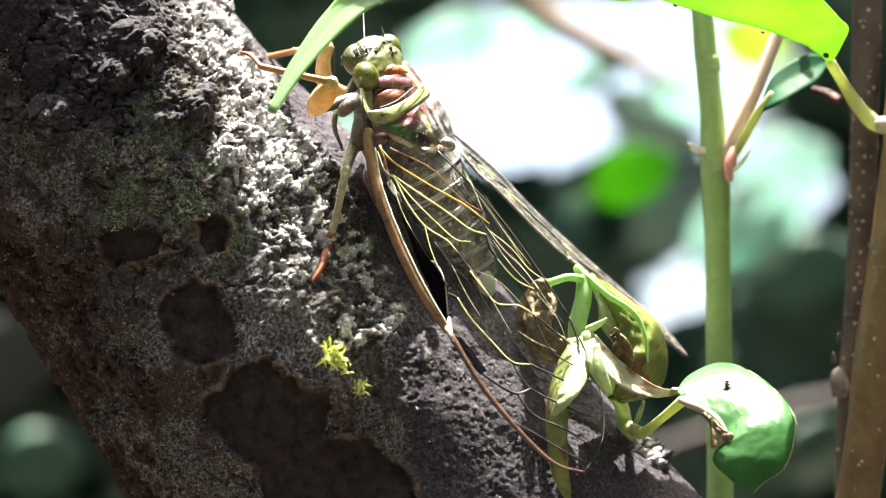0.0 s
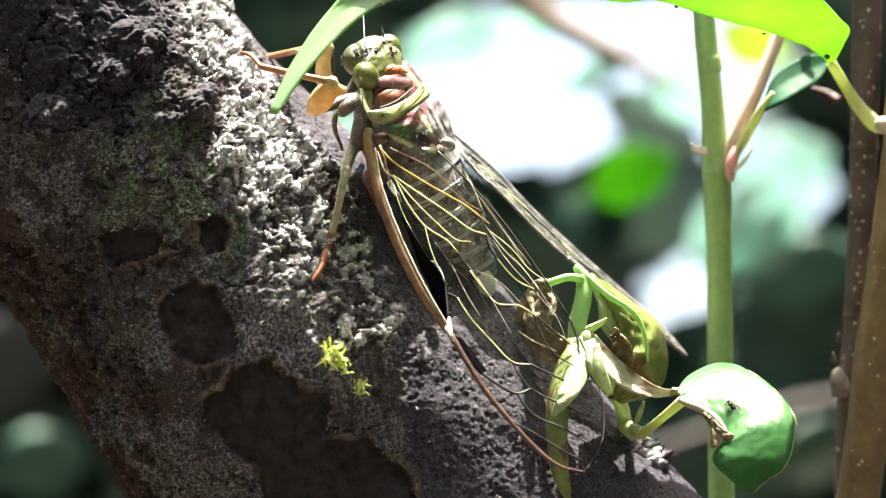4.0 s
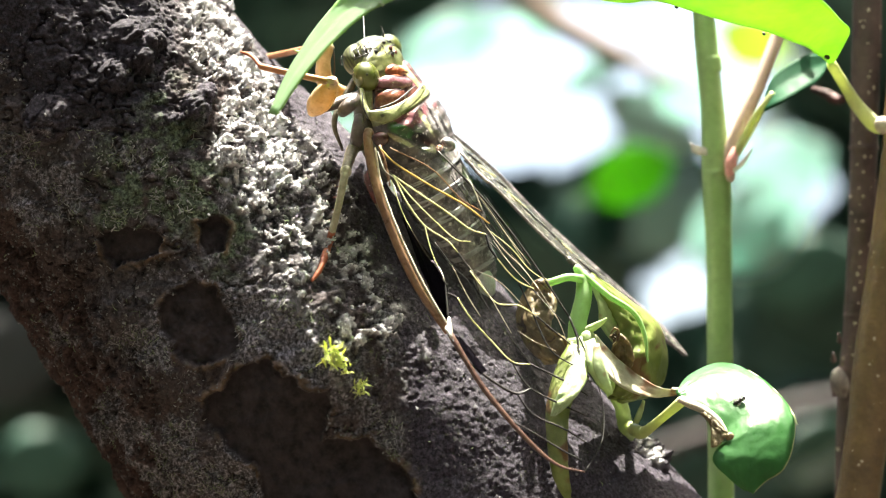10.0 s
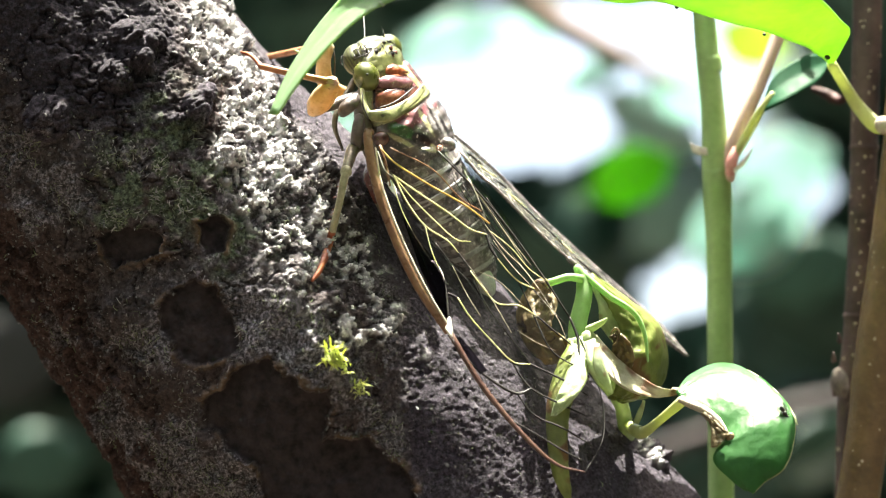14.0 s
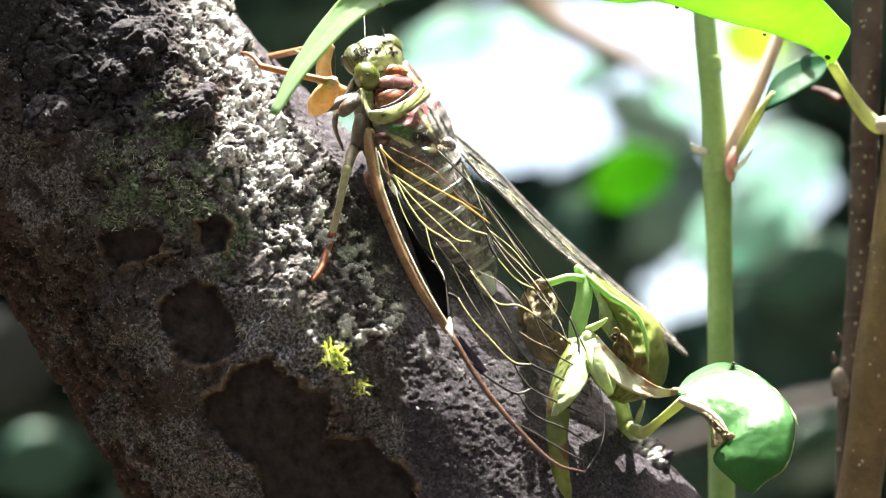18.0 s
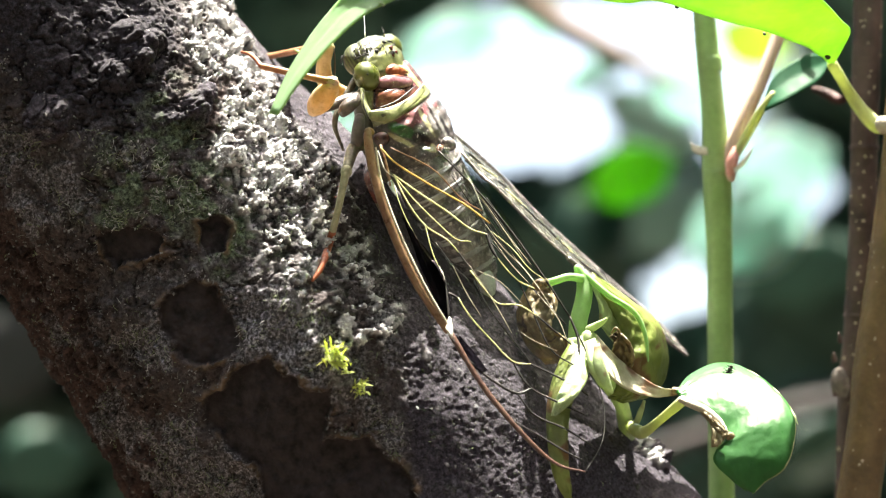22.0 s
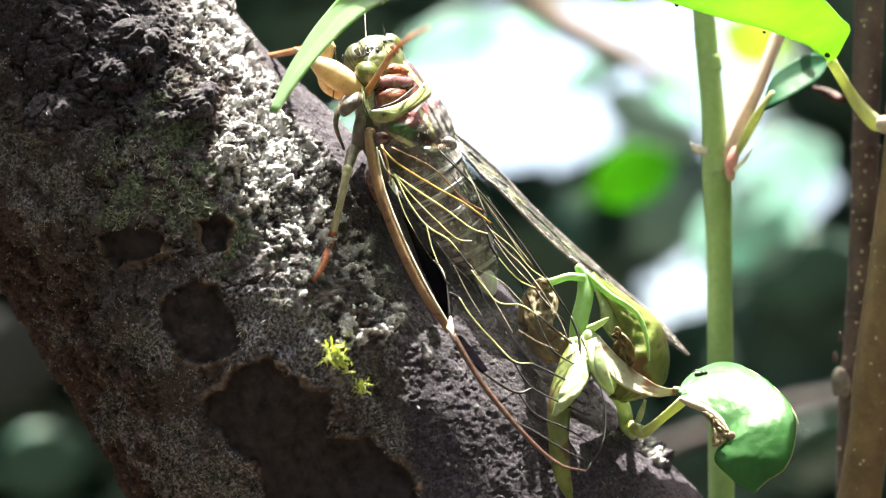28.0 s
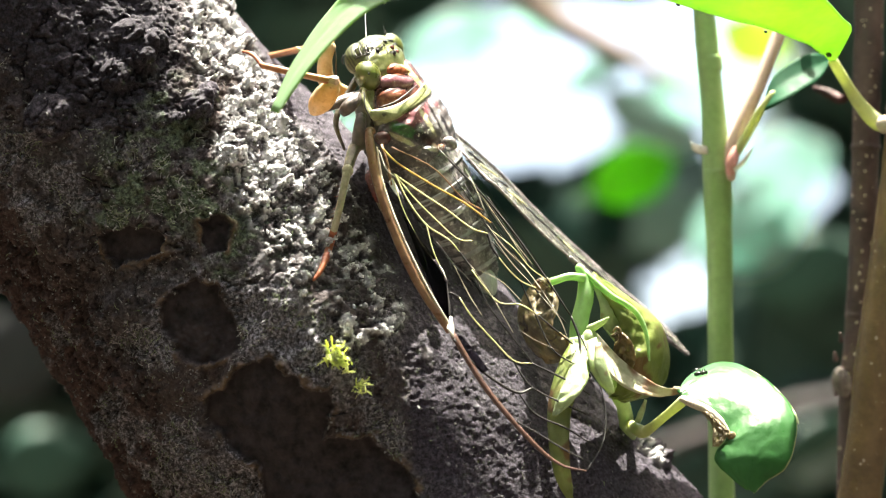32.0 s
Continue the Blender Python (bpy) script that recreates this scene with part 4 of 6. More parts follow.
        part("bristle", tubed([o, o + w * 0.9], [0.03, 0.01], 3, 4), LEG_RED, cicada)
    part("hind_femur", tubed([body(10.2, -4.8, 4.2), (-7.77, -10, 7.41), (-7.02, -9, 5.14)], [0.7, 0.75, 0.5], 14, 12), CHITIN_RED, cicada)
    part("hind_tibia", tubed([(-7.02, -9, 5.14), (-5.08, -9, 1.27), (-2.97, -8.5, -3.57)], [0.4, 0.34, 0.3], 14, 10), CHITIN_GREY, cicada)
    build_wings()


def build_wings():
    costa = [(-7.92, -11.03, 12.18), (-7.28, -12.54, 8.41), (-5.57, -14.4, 2.9), (-2.71, -16.14, -3.47), (0.65, -17.02, -8.62), (4.32, -18.13, -14.55), (8.52, -18.48, -19.49), (11.74, -18.23, -22.25), (14.72, -17.16, -23.16)]
    inner = [(-5.07, -9.55, 12.37), (-0.55, -8.27, 10.49), (3.7, -8.3, 6.12), (7.33, -8.62, 1.76), (10.75, -9.27, -3.08), (13.5, -9.95, -7.29), (15.48, -11.11, -11.7), (16.82, -12.62, -16.17), (16.3, -15.36, -21.2)]
    wing = part("forewing", sheeted(costa, inner, 60, 14, 0.03, 0.02), WING_CLEAR, cicada, "clear glassy wing with a fine net of veins")
    part("costal_edge", tubed([(-7.51, -10.9, 12.43), (-8.04, -11.19, 12.18), (-7.4, -12.7, 8.41), (-5.69, -14.56, 2.9), (-2.82, -16.29, -3.47), (0.53, -17.18, -8.62)], [0.4, 0.5, 0.56, 0.54, 0.5, 0.42], 44, 10, flat=0.7), VEIN_BROWN, wing, "thick brown front edge")
    part("costal_edge", tubed([(0.76, -17.18, -8.85), (4.32, -18.23, -14.54), (8.51, -18.58, -19.48), (11.73, -18.33, -22.24), (14.71, -17.26, -23.15)], [0.36, 0.34, 0.28, 0.18, 0.09], 40, 10, flat=0.7), VEIN_RED, wing, "red-brown outer front edge")
    part("costal_margin", tubed([(-8.32, -10.9, 12.0), (-7.78, -12.5, 8.41), (-6.07, -14.35, 2.9), (-3.2, -16.1, -3.47), (0.2, -17.0, -8.5)], [0.16, 0.2, 0.2, 0.18, 0.12], 40, 8), VEIN_RED, wing, "dark outer rim of the front edge")
    part("costal_line", tubed([(-7.18, -11.98, 10.71), (-6.42, -13.61, 6.6), (-4.61, -15.11, 1.71), (-1.88, -16.55, -3.94), (0.82, -17.34, -8.44)], [0.1, 0.14, 0.15, 0.14, 0.1], 36, 8), LENTICEL, wing)
    part("node_mark", sheeted([(0.18, -17.58, -8.26), (0.35, -17.26, -7.8), (0.53, -16.82, -7.1)], [(0.88, -17.75, -9.3), (0.94, -17.25, -8.38), (0.7, -16.73, -7.11)], 8, 4, 0.15, 0.05), WHITE, wing, "white spot at the wing node")
    part("pale_cell", sheeted([(-1.3, -14.62, -1.24), (-0.71, -14.7, -2.01), (0.06, -15.04, -3.49)], [(-1.07, -14.47, -1.18), (-0.24, -14.55, -2.19), (0.24, -14.96, -3.49)], 8, 4, 0.1), WHITE, wing, "white streak")
    # clear cells given a dark tint for the shadowed bark behind them
    part("costal_cell", sheeted([(-4.26, -14.9, 3.31), (-3.31, -15.3, 0.65), (-2.36, -15.7, -2.0), (-1.29, -16.2, -4.36), (-0.23, -16.7, -6.76), (0.23, -16.9, -7.92)], [(-4.14, -14.7, 3.37), (-2.61, -14.4, 0.95), (-0.95, -14.6, -1.13), (0.24, -15, -3.49), (0.59, -15.9, -5.83), (0.59, -16.6, -7.82)], 24, 5, 0.03), WING_SHADE, wing, "cell behind the front edge, tinted for the shaded bark beneath")
    part("apical_cell", sheeted([(1.11, -17.2, -9.09), (2.34, -17.6, -10.95), (3.86, -18, -13.03)], [(1.53, -17, -8.86), (3.16, -17.4, -10.72), (4.56, -17.7, -12.58)], 20, 4, 0.03), WING_SHADE, wing, "shade-tinted cell beyond the node")
    part("pale_patch", sheeted([(-5.97, -12.6, 6.98), (-5.49, -12.8, 6.14), (-5.01, -12.9, 5.54)], [(-5.49, -12.4, 7.34), (-5.01, -12.6, 6.5), (-4.83, -12.8, 5.6)], 8, 4, 0.06), WAX, wing, "pale bluish cell near the wing base")
    part("hinge_vein", tubed([(-6.73, -10.8, 10.99), (-5.98, -11.8, 8.44), (-5.61, -12.6, 6.62)], [0.2, 0.2, 0.16], 14, 8), VEIN_BROWN, wing)
    Y, K, O, W = VEIN_YELLOW, BLACK, VEIN_AMBER, WHITE
    for mat_, r, pts in (
        (O, 0.2, [(-6.71, -11.44, 10.73), (-5.03, -11.53, 9.05), (-1.44, -10.86, 6.79), (2.17, -10.08, 4.76), (4.95, -9.61, 2.72)]),
        (VEIN_BROWN, 0.13, [(-5.64, -10.91, 10.75), (-1.15, -9.8, 8.5), (1.87, -9.83, 5.37), (4.11, -9.38, 4.05)]),
        (Y, 0.17, [(-5.32, -12.16, 7.83), (-2.93, -11.89, 6.16), (0.36, -11.35, 3.96), (2.76, -11.04, 2.16), (4.57, -10.34, 1.56)]),
        (Y, 0.13, [(-5.2, -12.16, 7.71), (-3.23, -12.35, 5.32), (-0.84, -12.33, 2.93), (1.31, -12.2, 1.02), (2.88, -11.55, 0.78)]),
        (Y, 0.17, [(-5.2, -12.16, 7.71), (-3.82, -12.82, 4.95), (-1.91, -13.1, 2.44), (0.36, -12.71, 0.95), (1.55, -12.76, -0.36)]),
        (Y, 0.12, [(-1.91, -13.1, 2.44), (-1.31, -13.97, 0.06), (-0.36, -14.67, -2.31), (0.18, -14.98, -3.49)]),
        (Y, 0.09, [(-5.49, -12.48, 7.34), (-4.28, -13.55, 3.92), (-2.73, -14.25, 0.95), (-1.13, -14.61, -1.42)]),
        (W, 0.12, [(-6.94, -11.83, 10.35), (-6.21, -12.41, 8.42), (-5.26, -12.35, 7.58)]),
        (K, 0.13, [(0.18, -14.88, -3.49), (0.41, -15.79, -5.54), (0.53, -16.46, -7)]),
        (K, 0.13, [(4.57, -10.24, 1.57), (5.05, -10.74, 0.06), (5.76, -10.91, -1.02)]),
        (Y, 0.14, [(5.76, -11.01, -1.02), (6.96, -11.11, -2.46), (8.16, -11.05, -3.54), (9.68, -10.63, -4.21)]),
        (K, 0.1, [(1.55, -12.66, -0.36), (2.27, -12.8, -1.37), (3.1, -12.91, -2.44)]),
        (Y, 0.15, [(2.86, -13.07, -2.32), (4.05, -13.27, -3.93), (5.71, -13.31, -5.71), (8, -12.3, -5.97), (9.93, -11.91, -7.12)]),
        (K, 0.08, [(9.93, -11.81, -7.12), (12.04, -11.65, -8.92), (13.54, -11.5, -10.13)]),
        (K, 0.12, [(0.53, -15.29, -4.67), (1.06, -15.14, -4.9), (1.66, -15.02, -5.26)]),
        (Y, 0.14, [(1.54, -15.12, -5.14), (2.83, -15.46, -7.14), (4.96, -15.57, -9.5), (7.2, -15.55, -11.74), (9.11, -14.75, -12.07)]),
        (K, 0.1, [(9.12, -14.65, -12.08), (11.03, -14.14, -12.99), (13.44, -13.54, -14.21), (15.24, -13.24, -15.42)]),
        (K, 0.13, [(0.94, -17.48, -9.43), (2.98, -17.7, -11.94), (5.62, -17.39, -14), (7.69, -16.85, -15.03), (9.19, -15.85, -14.56)]),
        (K, 0.1, [(7.2, -15.45, -11.75), (8.13, -15.79, -13.38), (9.31, -15.84, -14.68), (11.87, -15.21, -16.01), (14.87, -14.41, -17.42)]),
        (K, 0.09, [(7.69, -16.85, -15.03), (9.44, -17.07, -17.25), (12.71, -16.17, -18.78), (15.57, -15.63, -20.59)]),
        (K, 0.08, [(7.06, -18.55, -17.73), (9.71, -17.94, -19.23), (12.66, -17.34, -21.04), (14.44, -16.89, -21.95)]),
        (K, 0.12, [(13.49, -10.15, -7.29), (14.29, -10.85, -9.55), (14.48, -11.9, -11.91), (15.41, -12.24, -13.56)]),
        (K, 0.08, [(8.04, -11.01, -3.54), (9.63, -11.96, -7.12), (11.39, -12.82, -10.67), (14.09, -12.37, -12.48)]),
        (K, 0.07, [(3.04, -12.94, -2.44), (4.51, -13.89, -5.88), (7.17, -14.31, -9.43), (9.24, -14.59, -12.08)]),
        (K, 0.07, [(5.05, -10.44, 0.66), (7.28, -10.52, -1.74), (9.98, -10.64, -4.75), (12.98, -10.77, -8.05)]),
        (Y, 0.09, [(5.06, -9.96, 1.87), (7.3, -9.74, 0.06), (9.1, -9.87, -2.05), (10.92, -9.63, -3.38)]),
        (K, 0.1, [(-0.55, -8.37, 10.49), (3.7, -8.4, 6.12), (7.33, -8.72, 1.76), (10.75, -9.37, -3.08), (13.49, -10.05, -7.29)]),
        (K, 0.07, [(13.49, -10.05, -7.29), (15.47, -11.21, -11.7), (16.82, -12.72, -16.16), (16.69, -14.7, -20.07), (14.71, -17.26, -23.15)]),
        (K, 0.06, [(-3.8, -13.95, 2.43), (-2.31, -14.67, -0.53), (-1.12, -15.54, -3.48), (0.35, -15.96, -5.83)]),
        (K, 0.06, [(-0.83, -13.34, 0.65), (0.95, -13.62, -1.72), (2.73, -13.61, -3.51), (4.51, -14.04, -6.17)]),
    ):
        k = 1.1 if mat_ is BLACK else 0.56
        part("vein", tubed(pts, [r * k * 0.95, *[r * k] * (len(pts) - 2), r * k * 0.8], 20, 7), mat_, wing)
    # thin pale lines paint the glints of light on fine veins
    for line in ([(4.45, -10.6, 2.58), (6.36, -11, 0.06), (8.46, -11, -2.04), (10.44, -11.2, -4.62)], [(5.28, -11.2, 0.96), (7.25, -11.6, -1.74), (9.22, -11.8, -3.83)], [(7.27, -10.6, -0.54), (9.67, -10.8, -3.54), (12.06, -11.2, -7.14)], [(2.74, -13.2, -1.73), (5.11, -13.8, -5.29), (7.18, -14.2, -8.84)], [(9.95, -11.4, -4.73), (12.04, -11.6, -7.25), (13.1, -12, -9.75)], [(7.78, -14, -8.55), (9.55, -14.2, -9.67), (11.93, -14, -10.74)], [(3.63, -13, -2.32), (6.03, -12.6, -3.52), (8.41, -12.6, -5.91)], [(0.95, -14.2, -1.72), (2.43, -14.4, -4.68), (3.91, -14.8, -7.04)], [(4.7, -10, 4.52), (6.98, -10.2, 1.26), (9.38, -10.6, -1.74)]):
        part("painted_glint", tubed(line, [0.02, 0.045, 0.02], 14, 5), LENTICEL, wing)
    part("fold", tubed([(2.17, -9.4, 8.51), (3.26, -9.6, 6.46), (4.22, -9.8, 4.16)], [0.03, 0.07, 0.03], 16, 6), WHITE, wing, "bright fold of the wing")
    # the folded hind wing under it
    hind = part("hindwing", sheeted([(-2.67, -8.43, 10.85), (0.97, -8.34, 7.34), (3.99, -9.35, 2.17), (7.3, -9.62, -1.75), (10.65, -8.86, -3.57)], [(0.67, -6.88, 11.15), (4.38, -7.24, 6.64), (7.9, -7.8, 1.88), (10.78, -8.65, -2.85), (12.15, -9.2, -5.38)], 30, 8, 0.03, 0.03, ripple=0.12), WING_SMOKE, cicada, "smoky folded hind wing")
    rnd = random.Random(14)
    for k in range(9):
        u = rnd.uniform(0.1, 0.9)
        line = glide([(-2.66, -8.73, 10.84), (0.97, -8.64, 7.33), (3.98, -9.65, 2.17), (7.29, -9.92, -1.75), (10.64, -9.16, -3.57)], 20) * (1 - u) + glide([(0.67, -7.08, 11.15), (4.38, -7.44, 6.63), (7.89, -8, 1.88), (10.77, -8.85, -2.84), (12.14, -9.4, -5.37)], 20) * u
        a = rnd.randint(0, 8)
        b = a + rnd.randint(6, 11)
        part("vein", tubed([line[a], line[(a + b) // 2], line[b]], [0.05, 0.07, 0.04], 12, 5), rnd.choice((BLACK, BLACK, LEG_GREY)), hind)
    far = part("forewing", sheeted([(1.01, 3, 12.82), (5.49, 6, 9), (10.03, 8, 4.37), (14.58, 9, 0.19), (19.81, 10, -4.34), (24.35, 10, -8.22), (27.94, 9, -12.2)], [(2.35, -3, 9.64), (5.91, -4, 6.34), (10.26, -3, 1.92), (13.71, -2, -1.18), (18.5, 0, -5.06), (23.12, 3, -8.91), (27.52, 8, -12.02)], 50, 8, 0.04, 0.03, (0.6, 0, 0.8)), WING_FAR, cicada, "wing seen edge-on, dark and glinting")
    part("costal_edge", tubed([(1.01, 3, 12.82), (5.49, 6, 9), (10.03, 8, 4.37), (14.58, 9, 0.19), (19.81, 10, -4.34), (24.35, 10, -8.22), (27.94, 9, -12.2)], [0.35, 0.4, 0.38, 0.34, 0.3, 0.24, 0.1], 40, 8), CHITIN_BELLY, far)
    part("vein", tubed([(1.92, -2.8, 10.58), (4.07, -3.4, 8.09), (5.91, -4, 6.47), (10.26, -3, 2.04), (13.71, -2, -1.05)], [0.14, 0.18, 0.18, 0.16, 0.14], 30, 8), CHITIN_BELLY, far)
    part("vein", tubed([(13.71, -2, -1.05), (18.5, 0, -4.94), (23.12, 3, -8.78), (27.65, 8, -12.09)], [0.3, 0.3, 0.25, 0.16], 30, 8), CHITIN_BELLY, far)
    rnd = random.Random(8)
    spine = glide([(1.94, 0, 11.56), (7.25, 0, 6.31), (14.18, 1, -0.31), (21.23, 3, -6.57), (26.24, 6, -10.92)], 60)
    for i in range(14):
        k = 2 + i * 4
        a, b = spine[k], spine[min(59, k + rnd.randint(4, 9))]
        o = np.array((0.25, 1.6, 0.3)) * rnd.uniform(-1, 1)
        part("vein", tubed([a + o, (a + b) / 2 + o * 0.2, b - o], [0.06, 0.13, 0.06], 8, 6), rnd.choice((VEIN_YELLOW, BLACK, BLACK)), far)


# moving fore leg: joints of its poses
def bone(name, length, radii, material, label="", flat=0.85, bend=0.0):
    """A leg segment along its own x axis, with its joint at the origin."""
    bm = tubed([(length * i / (len(radii) - 1), 0, bend * math.sin(math.pi * i / (len(radii) - 1))) for i in range(len(radii))], radii, 20, 14, flat=flat)
    me = bpy.data.meshes.new(name)
    for v in bm.verts:
        v.co *= 0.001
    bmesh.ops.recalc_face_normals(bm, faces=bm.faces)
    for f in bm.faces:
        f.smooth = True
    bm.to_mesh(me)
    bm.free()
    me.materials.append(material)
    ob = new(name, me)
    ob.parent = cicada
    return tagged(ob, label)


build_cicada()
COXA = bone("fore_coxa", 6.2, [0.7, 0.75, 0.65, 0.45], CHITIN_COXA, "grey-brown base of the fore leg")
FEMUR = bone("fore_femur", 6.6, [0.7, 1.35, 1.45, 1.2, 0.62], LEG_YELLOW, "swollen amber fore thigh")
TIBIA = bone("fore_tibia", 8.5, [0.5, 0.42, 0.38, 0.4, 0.36], LEG_ORANGE, "slim orange shin")
def bone_mark(name, parent, points, radii, material):
    """A mark or spine on a leg segment, in the segment's own space in mm."""
    bm = tubed(points, radii, 12, 6)
    for v in bm.verts:
        v.co *= 0.001
    me = bpy.data.meshes.new(name)
    bm.to_mesh(me)
    bm.free()
    me.materials.append(material)
    ob = new(name, me)
    ob.parent = parent


bone_mark("knee_cap", TIBIA, [(-0.25, 0, 0.1), (0.2, 0, 0.1), (0.8, 0, 0.05)], [0.5, 0.56, 0.42], LEG_PINK)
TARSUS = bone("fore_tarsus", 4.9, [0.3, 0.26, 0.24, 0.16], LEG_RED, "reddish foot", bend=0.35)


# ---- plants ----
def build_green_stem():
    st = thing("green_shoot", (32.4, 12, -1232), "upright pale green woody shoot with a side branch", "plant")
    low = (32.4, 12, -1232)
    part("stem", tubed([low, (32.4, 12, -600), (32.4, 12, -300), (32.4, 12, -150), (32.14, 12, -82.09), (32.14, 12, -49.49), (32.08, 12, -28.75), (31.95, 12, -12.97), (31.82, 12, 0.07), (31.56, 12, 9.19)], [1.9, 1.8, 1.7, 1.6, 1.55, 1.55, 1.5, 1.5, 1.5, 1.72], 90, 16, 0.01), STEM_GREEN, st)
    part("stem", tubed([(31.62, 12, 8.54), (31.16, 12, 15.71), (30.38, 12, 22.88), (29.93, 12, 28.75), (29.21, 12, 39.18), (28.75, 12, 56.14)], [1.72, 1.38, 1.3, 1.22, 1.1, 0.7], 50, 16, 0.01), STEM_GREEN, st)
    part("node", tubed([(30.9, 12, 20.41), (30.64, 12, 22.1)], [1.34, 1.36], 6, 14), STEM_GREEN, st)
    part("side_branch", tubed([(32.67, 11.5, 8.01), (33.2, 11, 11.24), (34.7, 11, 15.33), (36.9, 12, 20.28), (38.86, 13, 24.93), (41.1, 14, 31.58), (43.87, 15, 41.57)], [0.9, 0.95, 0.85, 0.8, 0.78, 0.7, 0.5], 40, 12, 0.01), STEM_PINK, st, "pinkish-brown side branch")
    part("axil", tubed([(32.76, 10, 8.48), (33.06, 9.8, 9.9), (33.54, 10, 11.59)], [0.5, 0.72, 0.45], 12, 10), AXIL, st, "reddened axil")
    part("stipule", sheeted([(33.17, 9, 9.1), (33.95, 8, 10.03), (35.17, 8, 11.51)], [(33.29, 9, 8.71), (34.34, 8, 9.71), (35.24, 8, 11.38)], 8, 3, 0.2), WHITE, st)
    part("stipule", sheeted([(30.28, 11, 11.63), (29.14, 10, 11.85), (28.23, 10, 12.24)], [(30.41, 11, 10.79), (29.27, 10, 10.81), (28.49, 10, 11.2)], 8, 3, 0.25), WHITE, st)
    part("petiole", tubed([(33.6, 10, 10.94), (34.71, 9, 13.1), (36.07, 8, 15.75), (37.55, 8, 17.75)], [0.5, 0.55, 0.45, 0.35], 16, 10), PETIOLE, st)
    part("leaf", sheeted([(36.07, 8, 15.75), (37.55, 9, 19.42), (40.14, 10, 21.56), (42.62, 11, 22.42), (44.47, 12, 21.84)], [(36.26, 8, 15.56), (37.93, 6, 16.41), (40.75, 7, 18), (42.97, 9, 19.42), (44.6, 12, 21.58)], 24, 8, 0.2, -0.12, crease=0.04), LEAF_DARK, st, "small folded dark green leaf")
    return st


def lenticels(host, points, radii, count, seed, label=""):
    rnd = random.Random(seed)
    path, r = glide(points, 80), glide([[x] for x in radii], 80)[:, 0]
    for i in range(count):
        k = rnd.randrange(2, 78)
        a = rnd.uniform(-1.3, 1.3)
        s = 0.06 + 0.2 * rnd.random() ** 1.6
        c = path[k] + np.array((math.sin(a), -math.cos(a), 0)) * r[k] * 0.97
        part("lenticel", blob(bmesh.new(), c, ((s * 0.9, 0, 0), (0, s * 0.6, 0), (0, 0, s * rnd.uniform(0.7, 1.3))), 5, 7), LENTICEL, host)


def build_brown_stems():
    back = thing("brown_sapling", (45, 14, -1232), "slender purplish-brown sapling stem dotted with pale lenticels", "plant", "brown sapling stems")
    pts = [(49.11, 14, 49.96), (49.3, 14, 28.95), (49.11, 14, 20.42), (48.91, 14, 12.01), (48.58, 14, 0.07), (47.99, 14, -10.44), (47.4, 14, -17), (47.07, 14, -28.95), (47, 14, -43.26)]
    rad = [1.5, 1.72, 1.68, 1.6, 1.6, 1.6, 1.6, 1.6, 1.6]
    part("stem", tubed([*pts, (47, 14, -59.02), (47, 14, -85.28), (46, 14, -160), (45, 14, -300), (45, 14, -600), (45, 14, -1232)], [*rad, 1.6, 1.6, 1.7, 1.8, 2.1, 2.4], 150, 18, 0.012), STEM_BROWN, back)
    for c, r in (((48.91, 14, 11.75), 1.7), ((48.25, 14, -7.81), 1.68)):
        part("ring_scar", tubed([np.array(c) + (0, 0, 0.25), np.array(c) - (0.02, 0, 0.25)], [r * 1.03, r * 1.05], 4, 18, 0.03), STEM_BROWN, back)
    part("bud", blob(bmesh.new(), (45.93, 12.6, -15.48), ((1.0, 0, 0.25), (0, 0.9, 0), (-0.45, 0, 1.75))), BUD, back, "pale grey scaly bud")
    for a, b in (((45.93, 13, -10.79), (45.73, 12.6, -9.73)), ((45.27, 13, -13.02), (45.08, 12.6, -11.96)), ((45.4, 13, -16.94), (44.85, 12.8, -15.1))):
        part("bud_scale", tubed([a, b], [0.35, 0.12], 5, 7), STEM_BROWN, back)
    part("withered_bud", tubed([(47.96, 15, 19.83), (46.98, 18, 17.5), (45.69, 20, 18.29), (43.82, 20, 18.96)], [0.3, 0.5, 0.6, 0.35], 16, 10, 0.2), LEAF_RUST, back, "dry reddish-brown bud")
    lenticels(back, pts[1:8], rad[1:8], 120, 3)
    front = thing("brown_sapling", (38, 6, -1232), "olive-brown glossy sapling stem leaning before another", "plant", "brown sapling stems")
    pts = [(57.24, 28, 52.35), (54.92, 17, 33.23), (53.09, 10, 19.49), (51.77, 7, 9.03), (50.19, 6, -2.49), (48.78, 6, -12.71), (48.01, 6, -20.37), (46.87, 6, -28.16), (45.21, 6, -39.52)]
    rad = [2.0, 2.1, 2.2, 2.25, 2.35, 2.4, 2.4, 2.45, 2.5]
    part("stem", tubed([*pts, (44.31, 6, -54.85), (43.55, 6, -80.39), (41, 6, -160), (39, 6, -300), (38, 6, -600), (38, 6, -1232)], [*rad, 2.5, 2.5, 2.6, 2.8, 3, 3.2], 150, 20, 0.012), STEM_OLIVE, front)
    lenticels(front, pts[3:8], rad[3:8], 70, 8)
    part("leaf_scar", blob(bmesh.new(), (49.43, 4.6, 13.91), ((0.9, 0, 0.2), (0, 0.8, 0), (-0.2, 0, 1.0))), LENTICEL, front)
    return back, front


